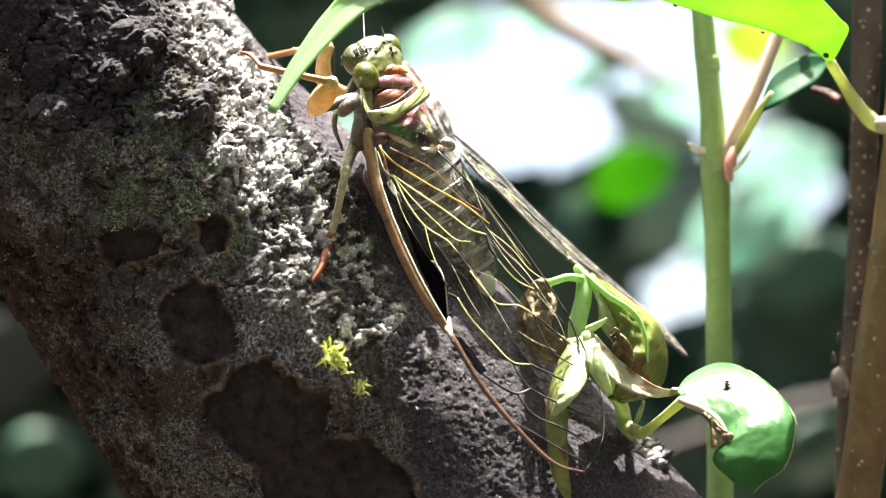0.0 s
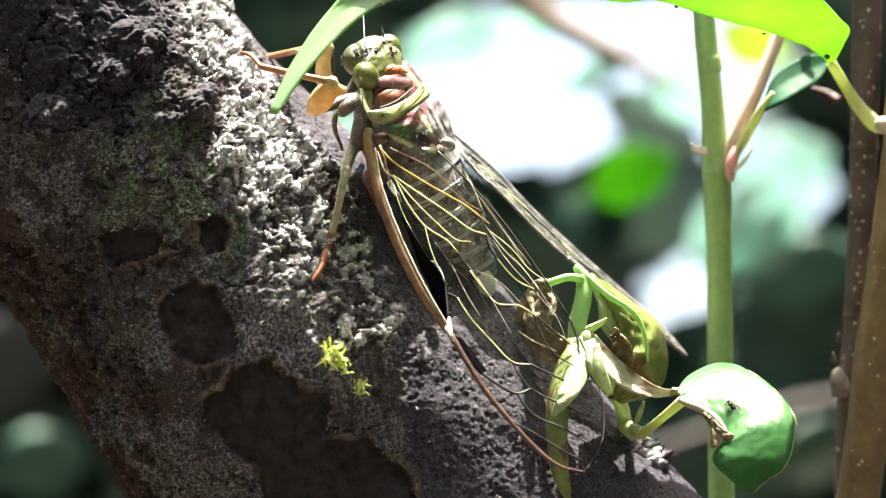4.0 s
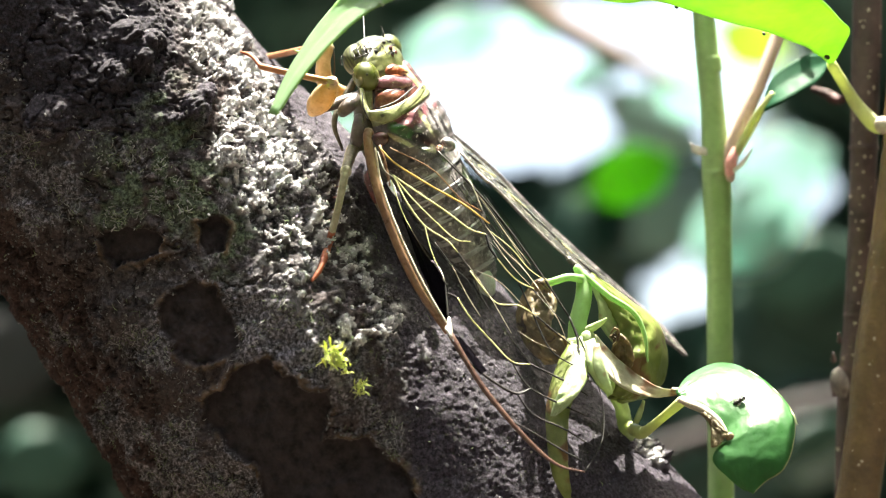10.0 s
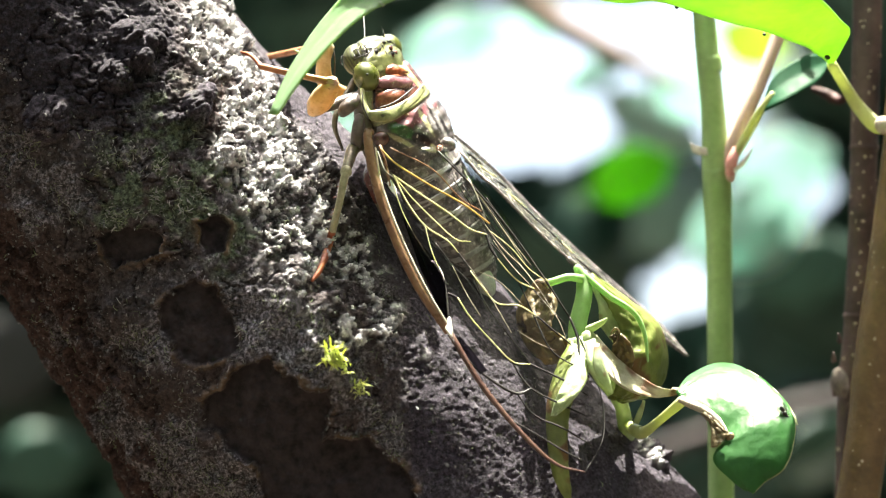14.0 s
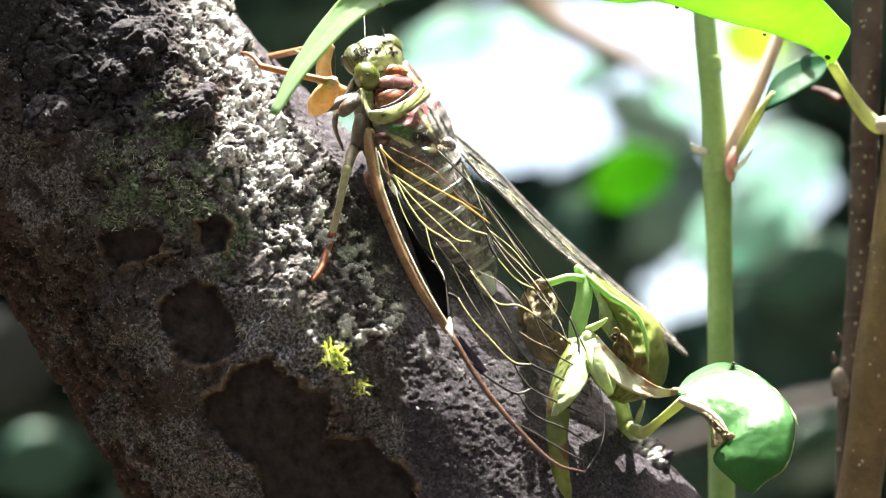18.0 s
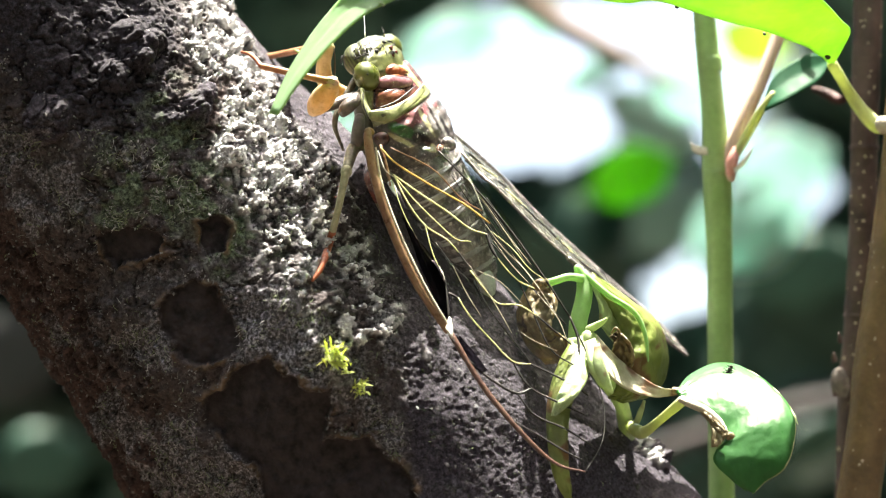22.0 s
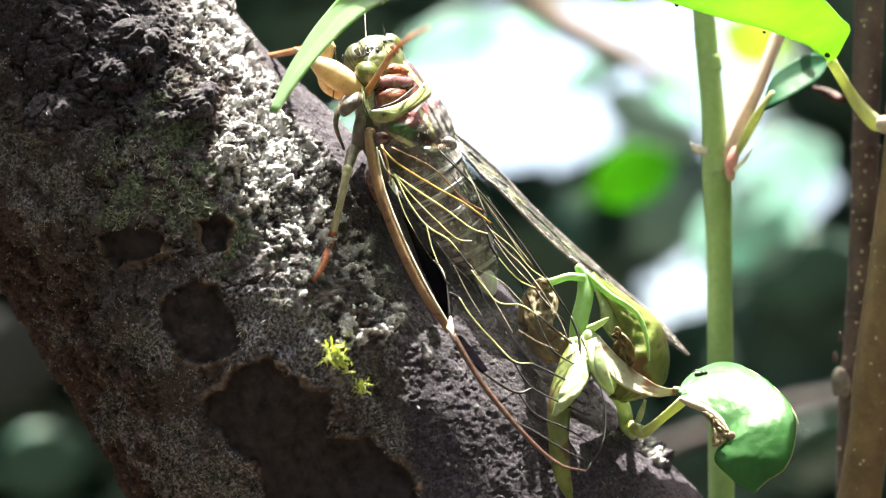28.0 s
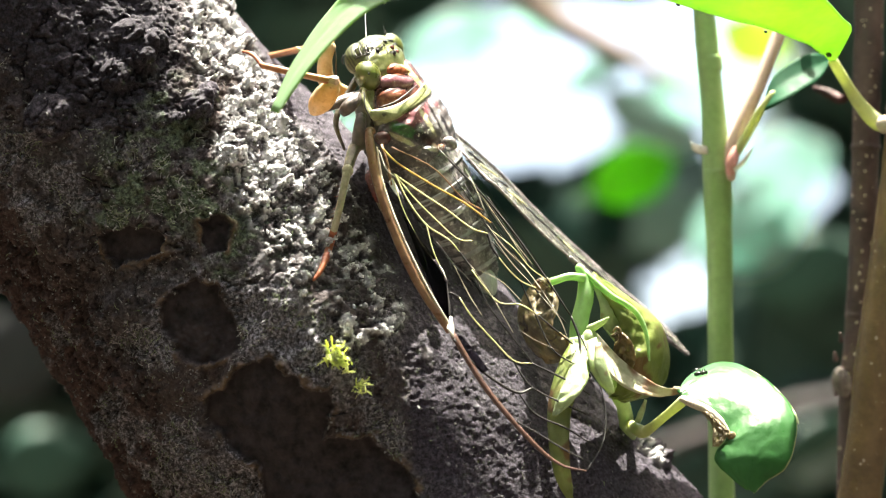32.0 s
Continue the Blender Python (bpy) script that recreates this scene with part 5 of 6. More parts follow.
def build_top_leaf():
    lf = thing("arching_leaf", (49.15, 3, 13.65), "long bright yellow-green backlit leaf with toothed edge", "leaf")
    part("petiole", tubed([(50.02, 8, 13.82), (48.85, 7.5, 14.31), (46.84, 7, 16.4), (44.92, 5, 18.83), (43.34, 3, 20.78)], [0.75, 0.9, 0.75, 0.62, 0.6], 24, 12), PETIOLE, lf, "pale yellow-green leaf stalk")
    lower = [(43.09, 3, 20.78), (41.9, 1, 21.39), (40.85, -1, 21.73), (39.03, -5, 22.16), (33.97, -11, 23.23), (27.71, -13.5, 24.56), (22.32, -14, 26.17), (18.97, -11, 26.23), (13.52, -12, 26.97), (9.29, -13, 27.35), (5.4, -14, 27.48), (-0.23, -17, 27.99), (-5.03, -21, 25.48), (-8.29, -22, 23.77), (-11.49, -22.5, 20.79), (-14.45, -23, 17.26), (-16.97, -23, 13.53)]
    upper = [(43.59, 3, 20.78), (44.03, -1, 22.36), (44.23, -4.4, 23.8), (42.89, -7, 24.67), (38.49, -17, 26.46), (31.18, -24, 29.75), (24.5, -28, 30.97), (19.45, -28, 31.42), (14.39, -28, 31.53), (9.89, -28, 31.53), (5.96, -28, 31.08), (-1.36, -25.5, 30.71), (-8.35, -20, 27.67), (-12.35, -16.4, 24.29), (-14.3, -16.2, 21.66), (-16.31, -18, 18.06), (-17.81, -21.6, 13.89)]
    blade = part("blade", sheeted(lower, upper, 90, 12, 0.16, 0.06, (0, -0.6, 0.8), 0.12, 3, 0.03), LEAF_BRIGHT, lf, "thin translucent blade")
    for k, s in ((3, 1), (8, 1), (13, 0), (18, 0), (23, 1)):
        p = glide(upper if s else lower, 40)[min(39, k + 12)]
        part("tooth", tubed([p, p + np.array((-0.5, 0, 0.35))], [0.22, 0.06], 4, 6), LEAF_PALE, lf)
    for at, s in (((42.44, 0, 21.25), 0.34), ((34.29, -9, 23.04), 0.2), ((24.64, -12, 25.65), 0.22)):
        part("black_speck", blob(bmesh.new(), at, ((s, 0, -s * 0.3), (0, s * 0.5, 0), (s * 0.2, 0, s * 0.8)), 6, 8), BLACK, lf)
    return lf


def build_sprout():
    sp = thing("leafy_sprout", (20.36, -1.93, -20.11), "broken pale green sprout with curled, half-withered leaves growing from bark", "plant")
    part("stem", tubed([(20.65, 2, -21.97), (20.06, 0, -19), (19.48, -2, -17), (17.93, -4, -14.72), (15.96, -6, -12.17)], [0.85, 0.85, 0.8, 0.8, 0.9], 20, 12), LEAF_PALE, sp)
    part("stem", tubed([(14.5, -7, -10.3), (14.5, -7, -8.16), (15.14, -6.5, -5.43), (15.17, -6, -3.61), (14.43, -6, -1.9)], [1.1, 1.0, 0.95, 0.8, 0.4], 24, 12), STUB_GREEN, sp, "upright green stub")
    part("petiole", tubed([(15.02, -6.5, -3.24), (13.46, -7, -3.05), (11.82, -7, -3.53), (10.64, -6, -3.91)], [0.5, 0.42, 0.42, 0.5], 16, 10), STUB_GREEN, sp)
    part("withered_leaf", sheeted([(10.76, -6, -3.49), (9.12, -4, -4.37), (8.01, -4, -7.33), (8.96, -5, -10.37), (11.07, -6, -12.47)], [(11.66, -5, -4.11), (12.29, -6, -6.05), (11.59, -8, -8.44), (13.16, -7, -9.69), (13.7, -6, -12.17)], 40, 18, 0.2, 0.3, ripple=0.9, seed=5), LEAF_DEAD, sp, "shrivelled brown leaf")
    part("leaf_knob", blob(bmesh.new(), (10.46, -7.5, -3.83), ((0.95, 0, 0.2), (0, 0.7, 0), (0, 0, 0.7))), LEAF_DEAD, sp)
    # curled olive leaf with a torn brown hollow
    part("curled_leaf", sheeted([(15.71, -5, -3.01), (17.79, -6, -6.05), (19.08, -6, -9.11), (19.01, -7, -12.12), (18.47, -6, -15.23), (17.86, -5, -16.26)], [(16.2, -3, -2.66), (20.8, -1, -5.92), (23.96, 1, -8.41), (24.81, 0, -12.44), (23.33, -2, -15.76), (19.47, -4, -16.82)], 40, 16, 0.22, 0.3, (0.2, -1, 0.1), 0.7, 2, 0.03), LEAF_OLIVE, sp, "curled olive-green leaf")
    part("curled_leaf_rib", tubed([(15.04, -6, -2.51), (17.73, -7, -4.93), (20.47, -7, -6.76), (21.69, -7, -9.08), (22.06, -7, -12.12)], [0.35, 0.34, 0.3, 0.24, 0.12], 24, 8), STUB_GREEN, sp, "green midrib")
    part("curled_leaf_side", sheeted([(15.71, -5, -3.13), (16.76, -6, -6.05), (17, -6, -8.19), (18.41, -6, -10.09)], [(18.11, -4, -4.87), (19.15, -5, -6.81), (18.9, -5, -8.84), (19.39, -5, -10.37)], 20, 8, 0.2, 0.15, ripple=0.3), LEAF_PALE, sp)
    part("brown_hollow", sheeted([(17.89, -7.4, -9.43), (18.33, -8, -10.02), (18.09, -8, -11.47), (19.18, -8, -12.99)], [(18.7, -8, -8.8), (19.84, -9, -9.86), (20.44, -9, -11.73), (20.24, -8.4, -12.67)], 24, 12, 0.15, -0.2, ripple=0.9, seed=8), LEAF_DEAD, sp, "torn brown edge")
    part("torn_curl", tubed([(17.93, -9.4, -9), (18.32, -10, -8.44), (18.74, -10, -8.86), (18.59, -9.6, -9.84), (18.13, -9.2, -10.33)], [0.06, 0.12, 0.14, 0.14, 0.08], 20, 8), LEAF_DEAD, sp, "curled brown shred")
    part("spike", tubed([(15.54, -8, -8.74), (16.69, -9, -8.04), (17.51, -9.5, -7.42)], [0.5, 0.35, 0.12], 10, 8), LEAF_PALE, sp)
    part("crown_knob", blob(bmesh.new(), (15.58, -8.4, -10), ((0.95, 0, 0.2), (0, 0.9, 0), (-0.2, 0, 1.3))), LEAF_PALE, sp, "pale swollen base of the leaves")
    part("bract", sheeted([(15.13, -11, -9.9), (15.23, -13.4, -12.14), (16.22, -13.8, -14.2), (17.49, -13.4, -15.23)], [(16.09, -11, -9.54), (16.78, -13.4, -11.54), (17.22, -13.8, -13.3), (17.67, -13.4, -15.35)], 16, 5, 0.25, 0.12), LEAF_PALE, sp, "pointed pale bract")
    part("bract", sheeted([(13.3, -9, -9.62), (13.74, -10, -11.99), (15.06, -10, -13.92)], [(14.85, -9.5, -9.36), (15.27, -10.6, -11.96), (15.54, -10, -13.92)], 12, 5, 0.25, 0.12), LEAF_PALE, sp)
    part("bract", sheeted([(15.73, -15, -10.11), (15.67, -16, -12.31), (16.47, -16.4, -14.17), (17.54, -16.2, -15.07)], [(16.33, -14.8, -9.88), (16.74, -15.8, -11.73), (17.3, -16.2, -13.6), (17.66, -16.2, -15.01)], 20, 6, 0.22, 0.12), LEAF_PALE, sp, "slender pointed pale bract")
    part("folded_leaf", sheeted([(16.27, -10, -11.15), (17.65, -11, -13.51), (19.76, -10, -15.06), (22.66, -8.5, -15.93), (25.6, -7.5, -15.63)], [(16.33, -8, -9.17), (18.3, -8.4, -11.33), (20.61, -8.4, -13.27), (23.17, -8.2, -14.8), (25.66, -7.5, -15.2)], 30, 12, 0.25, -0.1, (0, -1, 0.3), 0.1, 7), LEAF_STAINED, sp, "long folded pale leaf with a dry tip")
    part("dry_tip", tubed([(24.63, -8.2, -15.22), (25.74, -8, -15.18), (26.71, -8, -15.24)], [0.4, 0.28, 0.1], 10, 8), LEAF_DEAD, sp)
    part("hanging_leaf", sheeted([(13.79, -9, -9.62), (12.04, -11.5, -12.52), (10.94, -13.5, -16.59), (11.02, -14.5, -20.67), (11.71, -15, -24.18), (13.01, -15, -26.55)], [(15.21, -9.5, -9.96), (15.28, -12.5, -13.07), (13.39, -14.5, -16.53), (12.98, -15.5, -20.6), (13.21, -15.6, -24.13), (13.47, -15.2, -26.53)], 34, 8, 0.25, 0.1, ripple=0.25, seed=4), LEAF_OLIVE, sp, "narrow leaf hanging down over the bark")
    part("hanging_leaf_fold", sheeted([(13.93, -11, -10.86), (12.85, -13.4, -13.5), (11.83, -14.8, -15.62), (11.29, -15, -17.5)], [(14.92, -11.4, -11.09), (15.08, -14, -13.71), (13.58, -15.4, -15.76), (11.81, -15.4, -17.36)], 24, 8, 0.2, 0.08, ripple=0.35, seed=6), LEAF_PALE, sp, "pale upper side of the leaf")
    return sp


def build_round_leaf():
    lf = thing("round_leaf", (20.85, -0.37, -19.79), "glossy rounded bright green leaf with a browned torn edge", "leaf")
    part("petiole", tubed([(20.45, -0.65, -19.39), (21.04, -6, -19.75), (21.81, -7, -19.68), (23.46, -9, -18.08), (25.33, -11, -16.21)], [0.5, 0.75, 0.6, 0.5, 0.6], 24, 10), PETIOLE, lf, "pale green leaf stalk")
    part("stipule", sheeted([(20.55, -6, -18.77), (20.96, -7, -17.49), (21.57, -7, -16.27)], [(21.16, -6, -18.9), (21.57, -7, -17.61), (21.75, -7, -16.39)], 8, 3, 0.2, ripple=0.2), LEAF_PALE, lf)
    outer = [(24.82, -10, -15.24), (26.78, -6, -13.64), (30.31, -4, -12.44), (33.27, -7, -13.34), (35.62, -10.4, -15.34), (36.88, -13.4, -17.67), (36.48, -15.4, -20.6), (35.4, -16.4, -22.88), (33.47, -16.8, -24.13), (32.13, -17.2, -25.39)]
    inner = [(25.19, -10.6, -15.93), (26.27, -11.2, -16.49), (27.75, -12, -17.04), (28.93, -13.2, -18.1), (29.68, -14, -19.23), (29.3, -15.2, -20.32), (28.57, -15.4, -20.96), (28.16, -16, -22.09), (29.38, -16.6, -23.57), (31.33, -17, -25.06)]
    part("blade", sheeted(outer, inner, 56, 24, 0.22, 0.1, (0.2, -0.7, 0.7), 0.1, 9), LEAF_GREEN, lf, "glossy cupped blade")
    part("pale_rim", tubed(outer[2:], [0.08] + [0.11] * 6 + [0.08], 60, 6), PETIOLE, lf, "thin pale leaf edge")
    part("drip_tip", tubed([(37.44, -8.5, -17.63), (37.68, -9, -18.2), (37.92, -9, -18.81)], [0.16, 0.12, 0.05], 6, 6), LEAF_PALE, lf)
    part("pale_margin", tubed([(25.11, -11.4, -15.94), (26.14, -12.5, -16.41), (27.59, -13.5, -17.01), (28.79, -14.5, -18.01), (29.62, -15, -19.33)], [0.35, 0.45, 0.42, 0.4, 0.3], 24, 10, 0.08), LENTICEL, lf, "pale corky torn margin")
    part("brown_margin", sheeted([(27.03, -13.2, -17.09), (27.78, -14, -17.98), (28.14, -15, -19.1), (27.96, -15.6, -20.71)], [(27.66, -14, -17.27), (28.71, -15.2, -18.26), (29.53, -15.8, -19.39), (28.63, -16, -20.56)], 24, 8, 0.3, 0.1, ripple=0.4), LEAF_DEAD, lf, "withered brown edge")
    part("nibbled_spot", blob(bmesh.new(), (30.01, -15.2, -19.67), ((0.5, 0, 0), (0, 0.3, 0), (0, 0, 0.5))), LEAF_DEAD, lf)
    return lf


SHOOT = build_green_stem()
build_brown_stems()
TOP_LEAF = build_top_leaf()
build_sprout()
build_round_leaf()
silk = thing("silk_thread", (-8.18, -20, 24.77), "fine white silk thread from leaf to insect", "thread")
part("strand", tubed([(-8.27, -19, 26.26), (-8.37, -14, 24.99), (-8.53, -5, 23.02)], [0.05, 0.05, 0.05], 10, 6), SILK, silk)

# ---- the fly on the round leaf ----
fly = thing("small_fly", (30.86, -12, -15.49), "tiny dark fly with pale wings walking on a leaf", "fly")


def build_fly():
    at = Vector((30.86, -12, -15.49))
    part("abdomen", blob(bmesh.new(), at + Vector((0, -0.3, -0.35)), ((0.24, 0, 0), (0, 0.22, 0), (0, 0, 0.42)), 8, 10), FLY_BODY, fly)
    part("thorax", blob(bmesh.new(), at + Vector((0, -0.34, 0.2)), ((0.24, 0, 0), (0, 0.24, 0), (0, 0, 0.3)), 8, 10), FLY_BODY, fly)
    part("head", blob(bmesh.new(), at + Vector((0, -0.34, 0.58)), ((0.22, 0, 0), (0, 0.16, 0), (0, 0, 0.14)), 8, 10), FLY_BODY, fly)
    for s in (1, -1):
        part("wing", sheeted([at + Vector((0.1 * s, -0.5, 0.2)), at + Vector((0.2 * s, -0.55, -0.4)), at + Vector((0.35 * s, -0.5, -0.95))], [at + Vector((0.2 * s, -0.5, 0.22)), at + Vector((0.55 * s, -0.5, -0.4)), at + Vector((0.5 * s, -0.5, -0.95))], 8, 3, 0.03), FLY_WING, fly)
        for z in (0.4, 0.15, -0.1):
            part("leg", tubed([at + Vector((0.15 * s, -0.25, z)), at + Vector((0.45 * s, -0.3, z + 0.1)), at + Vector((0.6 * s, 0.0, z))], [0.05, 0.04, 0.03], 6, 5), FLY_BODY, fly)


build_fly()


# ---- woodland behind ----
def leaf_cards(rng, centres, sizes, spread=1.0):
    """Curved leaf blades as raw arrays."""
    outline = [(-0.5, 0), (-0.2, 0.24), (0.15, 0.25), (0.5, 0), (0.15, -0.25), (-0.2, -0.24), (0, 0)]
    tri = [(6, 0, 1), (6, 1, 2), (6, 2, 3), (6, 3, 4), (6, 4, 5), (6, 5, 0)]
    verts, faces = [], []
    for c, s in zip(centres, sizes):
        turn = np.array(Euler((rng.uniform(0.6, 2.2) * spread, rng.uniform(-0.7, 0.7), rng.uniform(0, 6.28))).to_matrix())
        base = len(verts)
        for x, y in outline:
            verts.append(turn @ np.array((x * s, y * s * 1.5, (abs(y) * 0.5 - x * x * 0.5) * s)) + c)
        faces += [tuple(base + i for i in f) for f in tri]
    return np.array(verts), faces


# openings in the foliage, as directions: right, up, half width, half height at unit distance
GAPS = ((0.0328, 0.0598, 0.0450, 0.0281), (0.0756, 0.0857, 0.0292, 0.0135), (0.0902, -0.0178, 0.0165, 0.0135), (0.0947, 0.0598, 0.0146, 0.0112), (0.0081, 0.0778, 0.0180, 0.0101), (0.0508, 0.0508, 0.0180, 0.0101), (0.1273, 0.0155, 0.0169, 0.0094), (0.1228, 0.0834, 0.0135, 0.0124), (0.1003, 0.0902, 0.0135, 0.0112), (0.1385, 0.0238, 0.0180, 0.0130))


def build_woods():
    rng = np.random.RandomState(11)
    cs, ss = [], []
    while len(cs) < 3200:
        y = rng.uniform(620, 1250)
        k = 277.91 + y
        ux, uz = rng.uniform(-0.24, 0.24), rng.uniform(-0.15, 0.15)
        size = rng.uniform(45, 85)
        r = size * 0.42 / k
        if any(((ux - gx) / (gw + r * 0.8)) ** 2 + ((uz - gz) / (gh + r * 0.8)) ** 2 < 1 for gx, gz, gw, gh in GAPS):
            continue
        cs.append(np.array((ux * k, y, uz * k)))
        ss.append(size)
    # the shrubs go on to both sides and down to the ground
    inv = FRAME.inverted()
    clumps = [(rng.uniform(-1.35, 1.35), rng.uniform(0.75, 1.35), rng.uniform(0.2, 1.2), rng.uniform(0.22, 0.42)) for i in range(46)]
    while len(cs) < 7600:
        cx, cy, cz, cr = clumps[rng.randint(len(clumps))]
        g = rng.normal(0, 0.5, 3) * cr
        q = inv @ Vector((cx + g[0], cy + g[1], max(0.04, cz + g[2]))) * 1000
        k = 277.91 + q.y
        if q.y < 600 or (abs(q.x) < 0.25 * k and abs(q.z) < 0.17 * k):
            continue
        cs.append(np.array(q))
        ss.append(rng.uniform(55, 110))
    woods = thing("understory_foliage", (0, 900, -1420), "dense shrub foliage in a shaded dark green tone", "shrub", kind="stuff")
    v, f = leaf_cards(rng, cs, ss)
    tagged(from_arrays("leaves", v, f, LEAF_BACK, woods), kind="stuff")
    for x, y, lean in ((-160, 1000, 30), (-40, 1150, -20), (120, 1050, 25), (230, 900, -30), (-520, 900, 40), (-900, 1100, -30), (560, 1000, -40), (940, 850, 35)):
        part("stem", tubed([(x, y, -1440), (x + lean, y, -700), (x - lean, y, -150)], [9, 7, 4], 24, 8), WOOD_DARK, woods)
    # wider wood closing the place round about, added out of view to hold back skylight
    cs, ss = [], []
    for i in range(9000):
        a = rng.uniform(0, 6.283)
        if abs((a - math.pi / 2 + math.pi) % (2 * math.pi) - math.pi) < 0.3:
            continue
        d = rng.uniform(4200, 7000)
        cs.append(np.array((math.cos(a) * d, math.sin(a) * d, rng.uniform(-1400, 6500) - math.sin(a) * d * math.tan(radians(TILT)))))
        ss.append(rng.uniform(350, 700))
    ring = thing("surrounding_woods", (0, 5000, -2240), "unseen dark green woodland thicket round the clearing", "woods", kind="stuff")
    v, f = leaf_cards(rng, cs, ss)
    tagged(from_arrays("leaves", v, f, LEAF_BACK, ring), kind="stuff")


build_woods()


def back_leaf(name, centre, along, across, material, label):
    """A large far leaf: its half length and half width as vectors."""
    c, a, b = np.array(centre), np.array(along), np.array(across)
    lf = thing(name, centre, label, "leaf", "leaves behind")
    prof = [(-1, 0.03), (-0.6, 0.7), (0, 1), (0.55, 0.75), (1, 0.03)]
    part("blade", sheeted([c + a * u + b * w for u, w in prof], [c + a * u - b * w for u, w in prof], 18, 8, 0.4, 0.06, (0, -1, 0), 2.0, 1, 0.03), material, lf)
    part("midrib", tubed([c - a * 1.25, c - np.array((0, 0.6, 0)), c + a * 0.95], [0.9, 0.7, 0.2], 12, 6), material, lf)
    return lf


# far leaves, each lit or shaded by its material's colour
back_leaf("sun_toned_leaf", (52.0, 420.0, 20.2), (12.2, 4.7, 5.7), (4.4, 7.8, -7.5), LEAF_SUN_TONE, "blurred leaf in a sunlit bright green tone")
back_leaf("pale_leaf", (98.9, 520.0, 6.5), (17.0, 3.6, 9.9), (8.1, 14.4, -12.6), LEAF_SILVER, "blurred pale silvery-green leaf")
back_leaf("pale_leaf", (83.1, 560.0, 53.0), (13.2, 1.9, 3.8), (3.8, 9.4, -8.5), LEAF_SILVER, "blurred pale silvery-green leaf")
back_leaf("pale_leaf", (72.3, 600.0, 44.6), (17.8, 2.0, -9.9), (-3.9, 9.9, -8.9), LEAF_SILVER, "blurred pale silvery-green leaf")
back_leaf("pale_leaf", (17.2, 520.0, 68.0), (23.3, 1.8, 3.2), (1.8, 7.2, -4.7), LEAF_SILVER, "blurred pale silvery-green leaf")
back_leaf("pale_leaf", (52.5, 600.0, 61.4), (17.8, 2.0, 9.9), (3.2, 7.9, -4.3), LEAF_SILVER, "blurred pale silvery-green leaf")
back_leaf("sun_toned_leaf", (98.0, 520.0, 65.7), (10.8, 1.8, -5.4), (-3.6, 7.2, -7.2), LEAF_YELLOW, "blurred pale yellow-green leaf")
back_leaf("back_toned_leaf", (126.4, 560.0, -67.6), (15.1, 1.9, 9.4), (6.6, 9.4, -10.4), LEAF_SHADE_TONE, "blurred leaf in a shaded green tone")
back_leaf("back_toned_leaf", (-134.55, 560.0, -71.42), (15.1, 1.9, 5.7), (5.7, 1.9, -11.3), LEAF_SHADE_TONE, "blurred leaf in a shaded green tone")
back_leaf("back_toned_leaf", (-152.82, 600.0, -39.29), (17.8, 2.0, 11.8), (9.9, 2.0, -13.8), LEAF_GREYISH, "blurred leaf in a shaded grey-green tone")
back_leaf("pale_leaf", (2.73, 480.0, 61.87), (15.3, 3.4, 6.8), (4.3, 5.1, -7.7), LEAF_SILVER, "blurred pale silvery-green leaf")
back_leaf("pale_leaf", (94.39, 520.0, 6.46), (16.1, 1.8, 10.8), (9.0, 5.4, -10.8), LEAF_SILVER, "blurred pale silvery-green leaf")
back_leaf("back_toned_leaf", (123.62, 560.0, -67.65), (11.3, 1.9, 7.5), (5.7, 1.9, -9.4), LEAF_SILVER, "blurred pale silvery-green leaf")
back_leaf("back_toned_leaf", (119.8, 560.0, -7.3), (20.7, 1.9, 7.5), (5.7, 1.9, -11.3), LEAF_SHADE_TONE, "blurred leaf in a shaded green tone")
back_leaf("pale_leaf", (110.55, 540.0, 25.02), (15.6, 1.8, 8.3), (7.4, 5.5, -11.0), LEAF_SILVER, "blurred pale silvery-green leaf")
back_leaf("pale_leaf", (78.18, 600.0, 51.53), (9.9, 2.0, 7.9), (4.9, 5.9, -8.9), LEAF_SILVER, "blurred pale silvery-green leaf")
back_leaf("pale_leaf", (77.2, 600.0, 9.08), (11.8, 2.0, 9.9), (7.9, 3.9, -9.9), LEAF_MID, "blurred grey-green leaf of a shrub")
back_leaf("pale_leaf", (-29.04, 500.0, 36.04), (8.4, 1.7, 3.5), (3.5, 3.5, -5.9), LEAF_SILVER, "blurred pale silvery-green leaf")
twig = thing("background_branch", (5.3, 380.0, 88.9), "blurred tan branch of a shrub", "branch", "twigs behind")
part("wood", tubed([(5.3, 380.0, 88.9), (21.6, 380.0, 65.3), (40.8, 380.0, 53.4), (54.2, 380.0, 46.8), (66.0, 380.0, 40.1)], [3.8, 3.6, 3.0, 1.9, 0.9], 20, 10, 0.02), WOOD_BACK, twig)
twig = thing("background_branch", (49.1, 460.0, -64.6), "blurred brown branch of a shrub", "branch", "twigs behind")
part("wood", tubed([(49.1, 460.0, -64.6), (77.3, 460.0, -54.6), (102.2, 460.0, -47.1), (142.1, 460.0, -39.7)], [2.3, 2.8, 3.0, 2.7], 20, 10, 0.02), WOOD_DARK, twig)


# ---- what moves ----
def segment(a, b):
    """The pose, in the insect's space, of a leg segment from joint a towards joint b."""
    p, q = world(a), world(b)
    x = (q - p).normalized()
    y = Vector((0.3, -0.5, 0.8)).cross(x).normalized()
    z = x.cross(y)
    m = Matrix((x, y, z)).transposed().to_4x4()
    m.translation = p - cicada.location
    return m


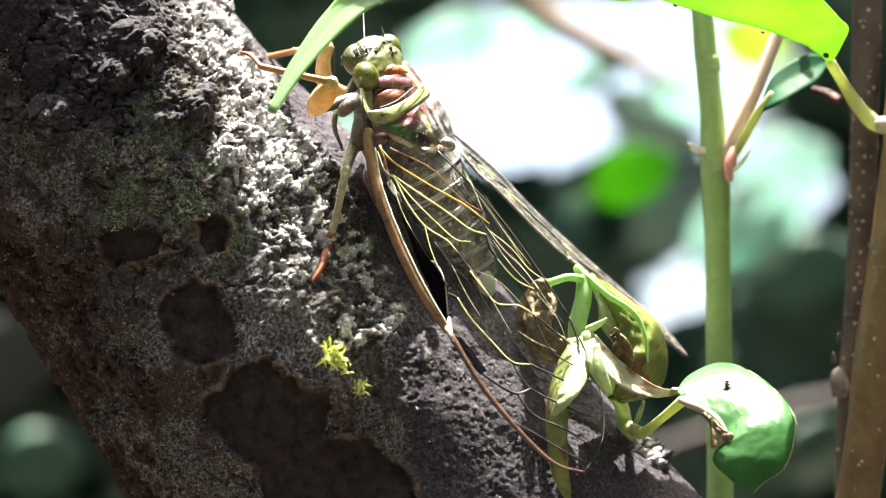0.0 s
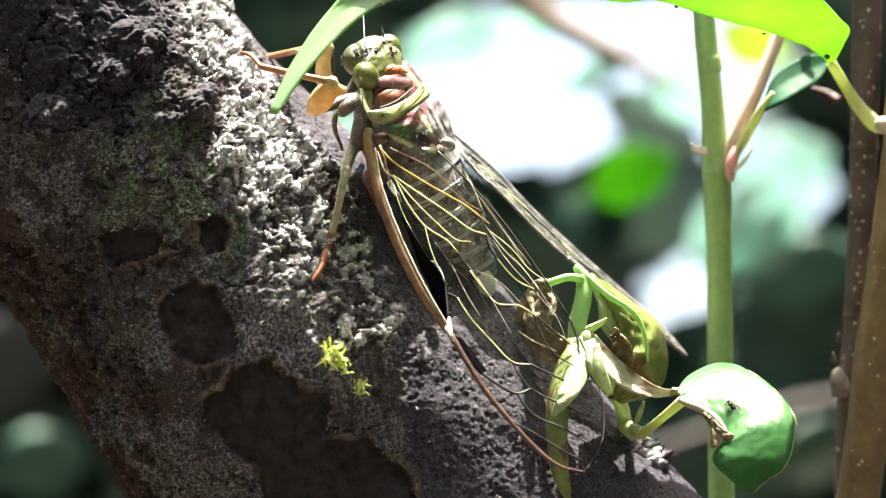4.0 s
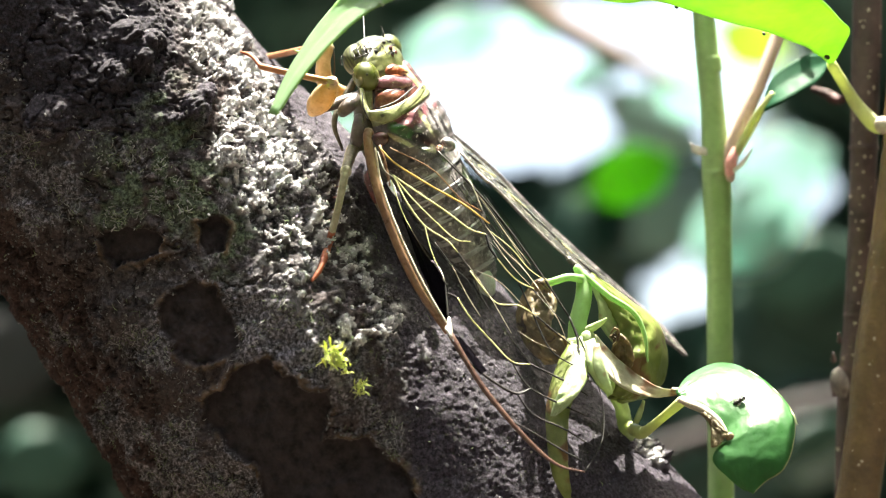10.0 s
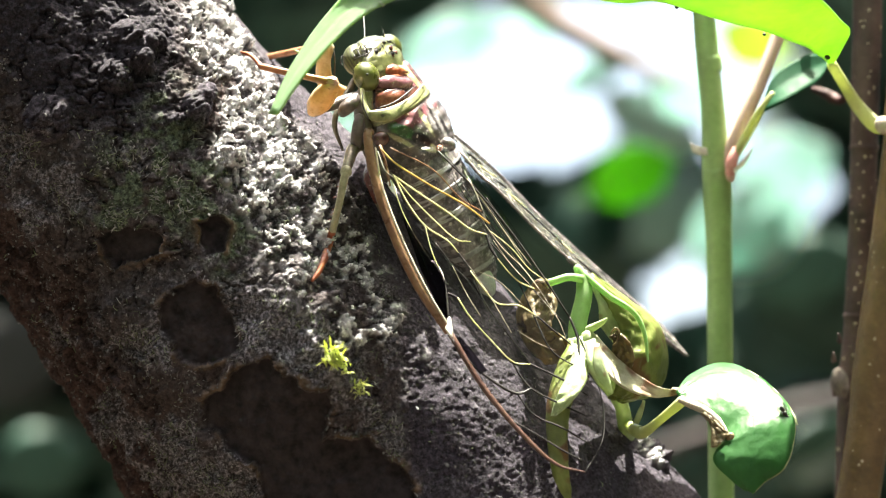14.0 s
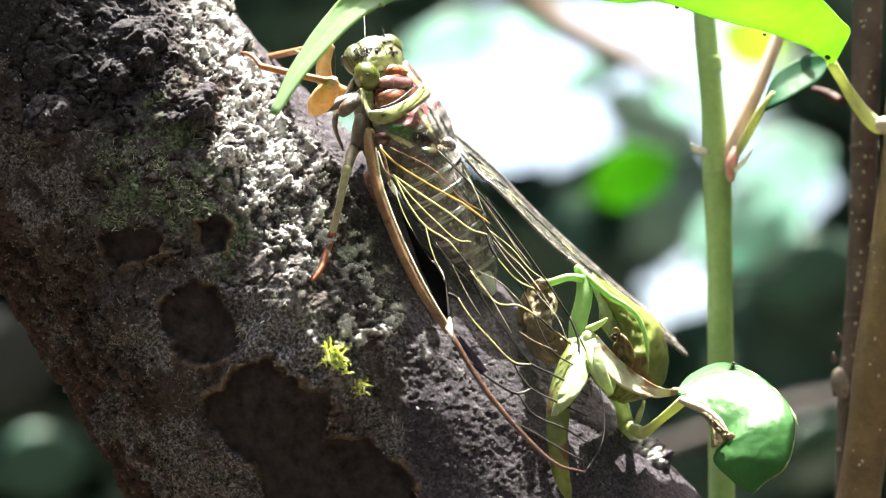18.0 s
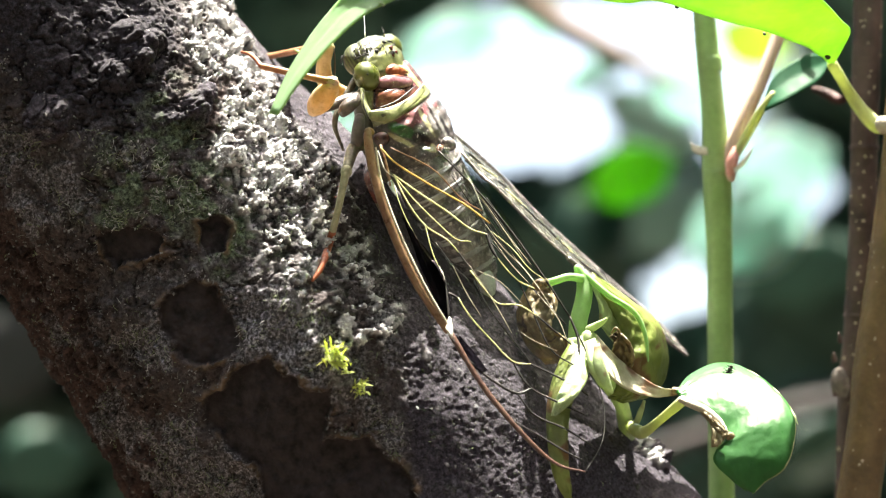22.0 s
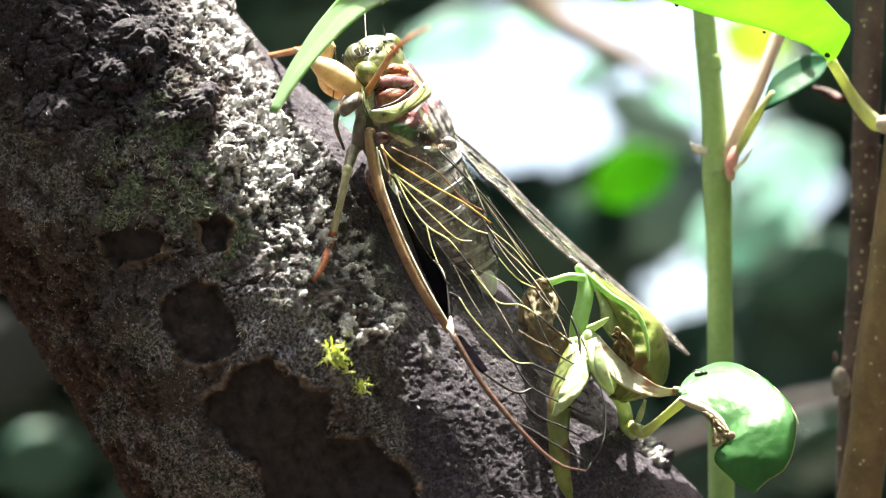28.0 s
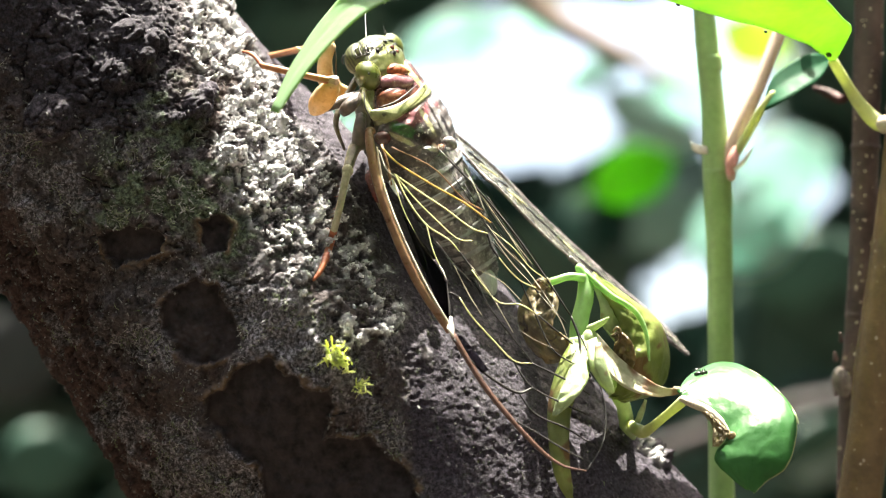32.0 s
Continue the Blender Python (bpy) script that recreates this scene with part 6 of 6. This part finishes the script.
REST = ((-9.5, -7, 16.39), (-13.81, -11.08, 14.58), (-11.4, -16.61, 17.28), (-19.19, -13.78, 19.19), (-21.52, -9.87, 20.98))
FOOT_UP = ((-9.5, -7, 16.39), (-13.81, -11.08, 14.58), (-11.4, -16.69, 17.1), (-19.27, -15.07, 19.86), (-21.2, -11.67, 22.81))
SWING = ((-9.5, -7, 16.39), (-14.23, -10.88, 15.37), (-8.99, -14.82, 16.15), (-6.65, -22.91, 17.26), (-5.29, -27.49, 18.36))
LOW = ((-9.5, -7, 16.39), (-13.91, -7.56, 20.72), (-9.16, -7.56, 16.13), (-5.27, -14.8, 13.97), (-2.27, -18.6, 13.18))
HIGH_STEEP = ((-9.5, -7, 16.39), (-14.02, -9.24, 20), (-8.47, -9.24, 16.42), (-5.53, -16.24, 20.24), (-1.5, -16.48, 23.02))
HIGH_UP = ((-9.5, -7, 16.39), (-14.06, -8.34, 20.37), (-8.21, -9.52, 17.56), (-5.76, -16.46, 21.82), (-2.62, -16.8, 25.56))
HIGH = ((-9.5, -7, 16.39), (-13.78, -9.2, 20.3), (-8.16, -11.16, 17.46), (-3.75, -17.52, 20.97), (0.12, -20.32, 22.07))
PASS = ((-9.5, -7, 16.39), (-13.89, -10.52, 19), (-9.56, -15.48, 18.47), (-10.52, -23.61, 20.76), (-11.01, -28.1, 22.64))
BACK = ((-9.5, -7, 16.39), (-13.92, -11.22, 17.45), (-9.91, -15.74, 20.11), (-17.14, -11.32, 20.68), (-19.93, -8.62, 23.68))
LEG_ROWS = ((0, REST), (27.7, REST), (27.8, SWING), (27.9, LOW), (28, HIGH_STEEP), (28.1, HIGH_UP), (28.2, PASS), (28.3, BACK), (28.5, FOOT_UP), (28.75, REST), (28.85, REST), (28.9, SWING), (29, LOW), (29.1, HIGH), (29.2, HIGH), (30, HIGH), (30.1, HIGH_UP), (30.2, PASS), (30.3, BACK), (30.5, FOOT_UP), (30.65, FOOT_UP), (30.8, REST), (32, REST))
FLY_ROWS = ((0, (30.24, -10.03, -14.64), 0), (0.5, (30.31, -9.94, -14.58), 0), (1, (29.4, -11.16, -15.6), 40), (2, (29.93, -12.28, -16.55), 60), (3, (30.16, -12.34, -16.54), -60), (5.5, (30.86, -12.46, -16.54), 30), (6, (30.66, -12.65, -16.76), 40), (6.5, (31.42, -12.27, -16.25), 10), (7, (31.72, -12.27, -16.25), -10), (8, (31.59, -12.39, -16.36), 10), (8.2, (30.98, -13.5, -17.78), 150), (8.5, (29.98, -15.49, -19.77), 180), (9, (30.04, -15.45, -19.42), 160), (9.3, (30.71, -13.25, -17.5), 20), (9.5, (31.3, -11.31, -15.41), 0), (10, (31.33, -12.01, -16.03), 60), (10.6, (30.76, -10.25, -14.69), 20), (11, (30.18, -8.4, -13.7), 40), (11.5, (30.99, -5.56, -12.68), 10), (12, (31.33, -7.9, -13.42), 60), (12.5, (31.03, -7.87, -13.42), 60), (13, (29.59, -8.86, -14.04), 70), (13.2, (32.71, -11.49, -15.52), 130), (13.5, (35.72, -13.61, -17.3), 150), (14, (35.81, -13.43, -17.13), 150), (14.5, (35.71, -13.3, -17.02), 120), (15.5, (32.67, -11.81, -15.8), 60), (16.5, (29.85, -10.82, -15.26), 70), (17, (33.24, -11.14, -15.3), 40), (17.5, (31.77, -9.35, -14.13), 20), (18, (31.2, -6.44, -12.88), 10), (19, (31.2, -6.44, -12.88), 20), (20, (30.89, -6.43, -12.88), 30), (21, (30.98, -6.73, -12.99), 20), (22, (30.69, -7.18, -13.15), 30), (23, (30.39, -7.65, -13.37), 60), (25, (30.42, -7.93, -13.48), 60), (26.5, (29.03, -7.83, -13.54), 70), (27.5, (27.65, -7.1, -13.52), 80), (32, (27.62, -6.82, -13.47), 80))
SHOOT_SWAY = ((0, -2.0, 0), (0.5, 3.0, 0), (1, 1.0, 0), (1.5, -2.0, 0), (2, 0.0, 0), (2.5, 0.0, 0), (3, 0.0, 0), (3.5, 1.0, 0), (5.5, -2.0, 0), (6, 0.0, 0), (6.5, 1.0, 0), (7, 1.0, 0), (7.5, 0.0, 0), (8, 0.0, 0), (8.5, 0.0, 0), (9, 1.0, 0), (9.5, -2.0, 0), (10, 0.0, 0), (10.5, 1.0, 0), (11, 0.0, 0), (11.5, 1.0, 0), (12, 2.0, 0), (12.5, -3.0, 0), (13, -3.0, 0), (13.5, 0.0, 0), (14, 0.0, 0), (14.5, -1.0, 0), (16.5, 2.0, 0), (17, 0.0, 0), (17.5, 0.0, 0), (18, 0.0, 0), (18.5, 6.0, 0), (19, 3.0, 0), (19.5, 3.0, 0), (20, 0.0, 0), (20.5, -1.0, 0), (21, 0.0, 0), (21.5, 0.0, 0), (22, 0.0, 0), (22.5, 2.0, 0), (23, -1.0, 0), (23.5, -0.1, 0), (24, -0.2, 0), (24.5, -3.3, 0), (25, -3.4, 0), (25.5, -0.6, 0), (27.5, -4.0, 0), (28, -2.1, 0), (28.5, -1.2, 0), (29, -2.3, 0), (29.5, -1.4, 0), (30, 0.4, 0), (30.5, 0.3, 0), (31, -1.8, 0), (31.5, -4.9, 0), (32, -2.0, 0))
LEAF_SWAY = ((0, -1.0, -2.5), (0.5, 1.0, -0.5), (1, -1.0, -2.5), (1.5, -1.0, -2.5), (2, -1.0, -2.5), (2.5, -1.0, -0.5), (3, -1.0, -0.5), (3.5, 1.0, -0.5), (5.5, 1.0, 0.5), (6, 2.0, 2.5), (6.5, 2.0, 2.5), (7, 1.0, 0.5), (7.5, -1.0, 0.5), (8, 1.0, 0.5), (8.5, 1.0, 0.5), (9, -1.0, 0.5), (9.5, 2.0, 0.5), (10, 1.0, 0.5), (10.5, 2.0, 0.5), (11, 2.0, 2.5), (11.5, 1.0, 0.5), (12, 1.0, 3.0), (12.5, 1.0, 3.0), (13, 1.0, 3.0), (13.5, 0.0, 3.0), (14, 1.0, 1.0), (14.5, 1.0, 4.0), (16.5, 3.0, 1.0), (17, -2.0, -2.0), (17.5, 3.0, 1.0), (18, 1.0, 1.0), (18.5, 3.0, 0.0), (19, 3.0, 4.0), (19.5, 1.0, 0.0), (20, 3.0, 3.0), (20.5, 0.0, 0.0), (21, 1.0, 0.0), (21.5, 1.0, 1.0), (22, 1.0, 1.0), (22.5, 1.0, 1.0), (23, 0.0, -2.0), (23.5, -0.1, 0.1), (24, -0.2, -1.9), (24.5, -0.3, -1.8), (25, -0.4, 0.2), (25.5, 0.4, 1.3), (27.5, 0.0, 0.5), (28, -1.1, -1.4), (28.5, -0.2, 0.6), (29, -0.3, -1.3), (29.5, -0.4, 0.7), (30, 1.4, -1.2), (30.5, -0.7, -1.2), (31, 1.2, -1.1), (31.5, -0.9, -1.1), (32, 1.0, -2.0))


def motions():
    for ob, k in ((COXA, 0), (FEMUR, 1), (TIBIA, 2), (TARSUS, 3)):
        walk(ob, [(t, segment(p[k], p[k + 1])) for t, p in LEG_ROWS])
    walk(fly, [(t, Matrix.Translation(world(p)) @ pose(0, 0, 0, TILT, 0, 0) @ pose(0, 0, 0, 0, turn, 0) @ pose(0, 0, 0, -TILT, 0, 0)) for t, p, turn in FLY_ROWS])
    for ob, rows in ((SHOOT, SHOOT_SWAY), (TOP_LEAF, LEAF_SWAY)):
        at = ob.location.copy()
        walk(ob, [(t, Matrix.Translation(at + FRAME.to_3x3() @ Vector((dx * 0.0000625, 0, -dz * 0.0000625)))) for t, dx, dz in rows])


motions()
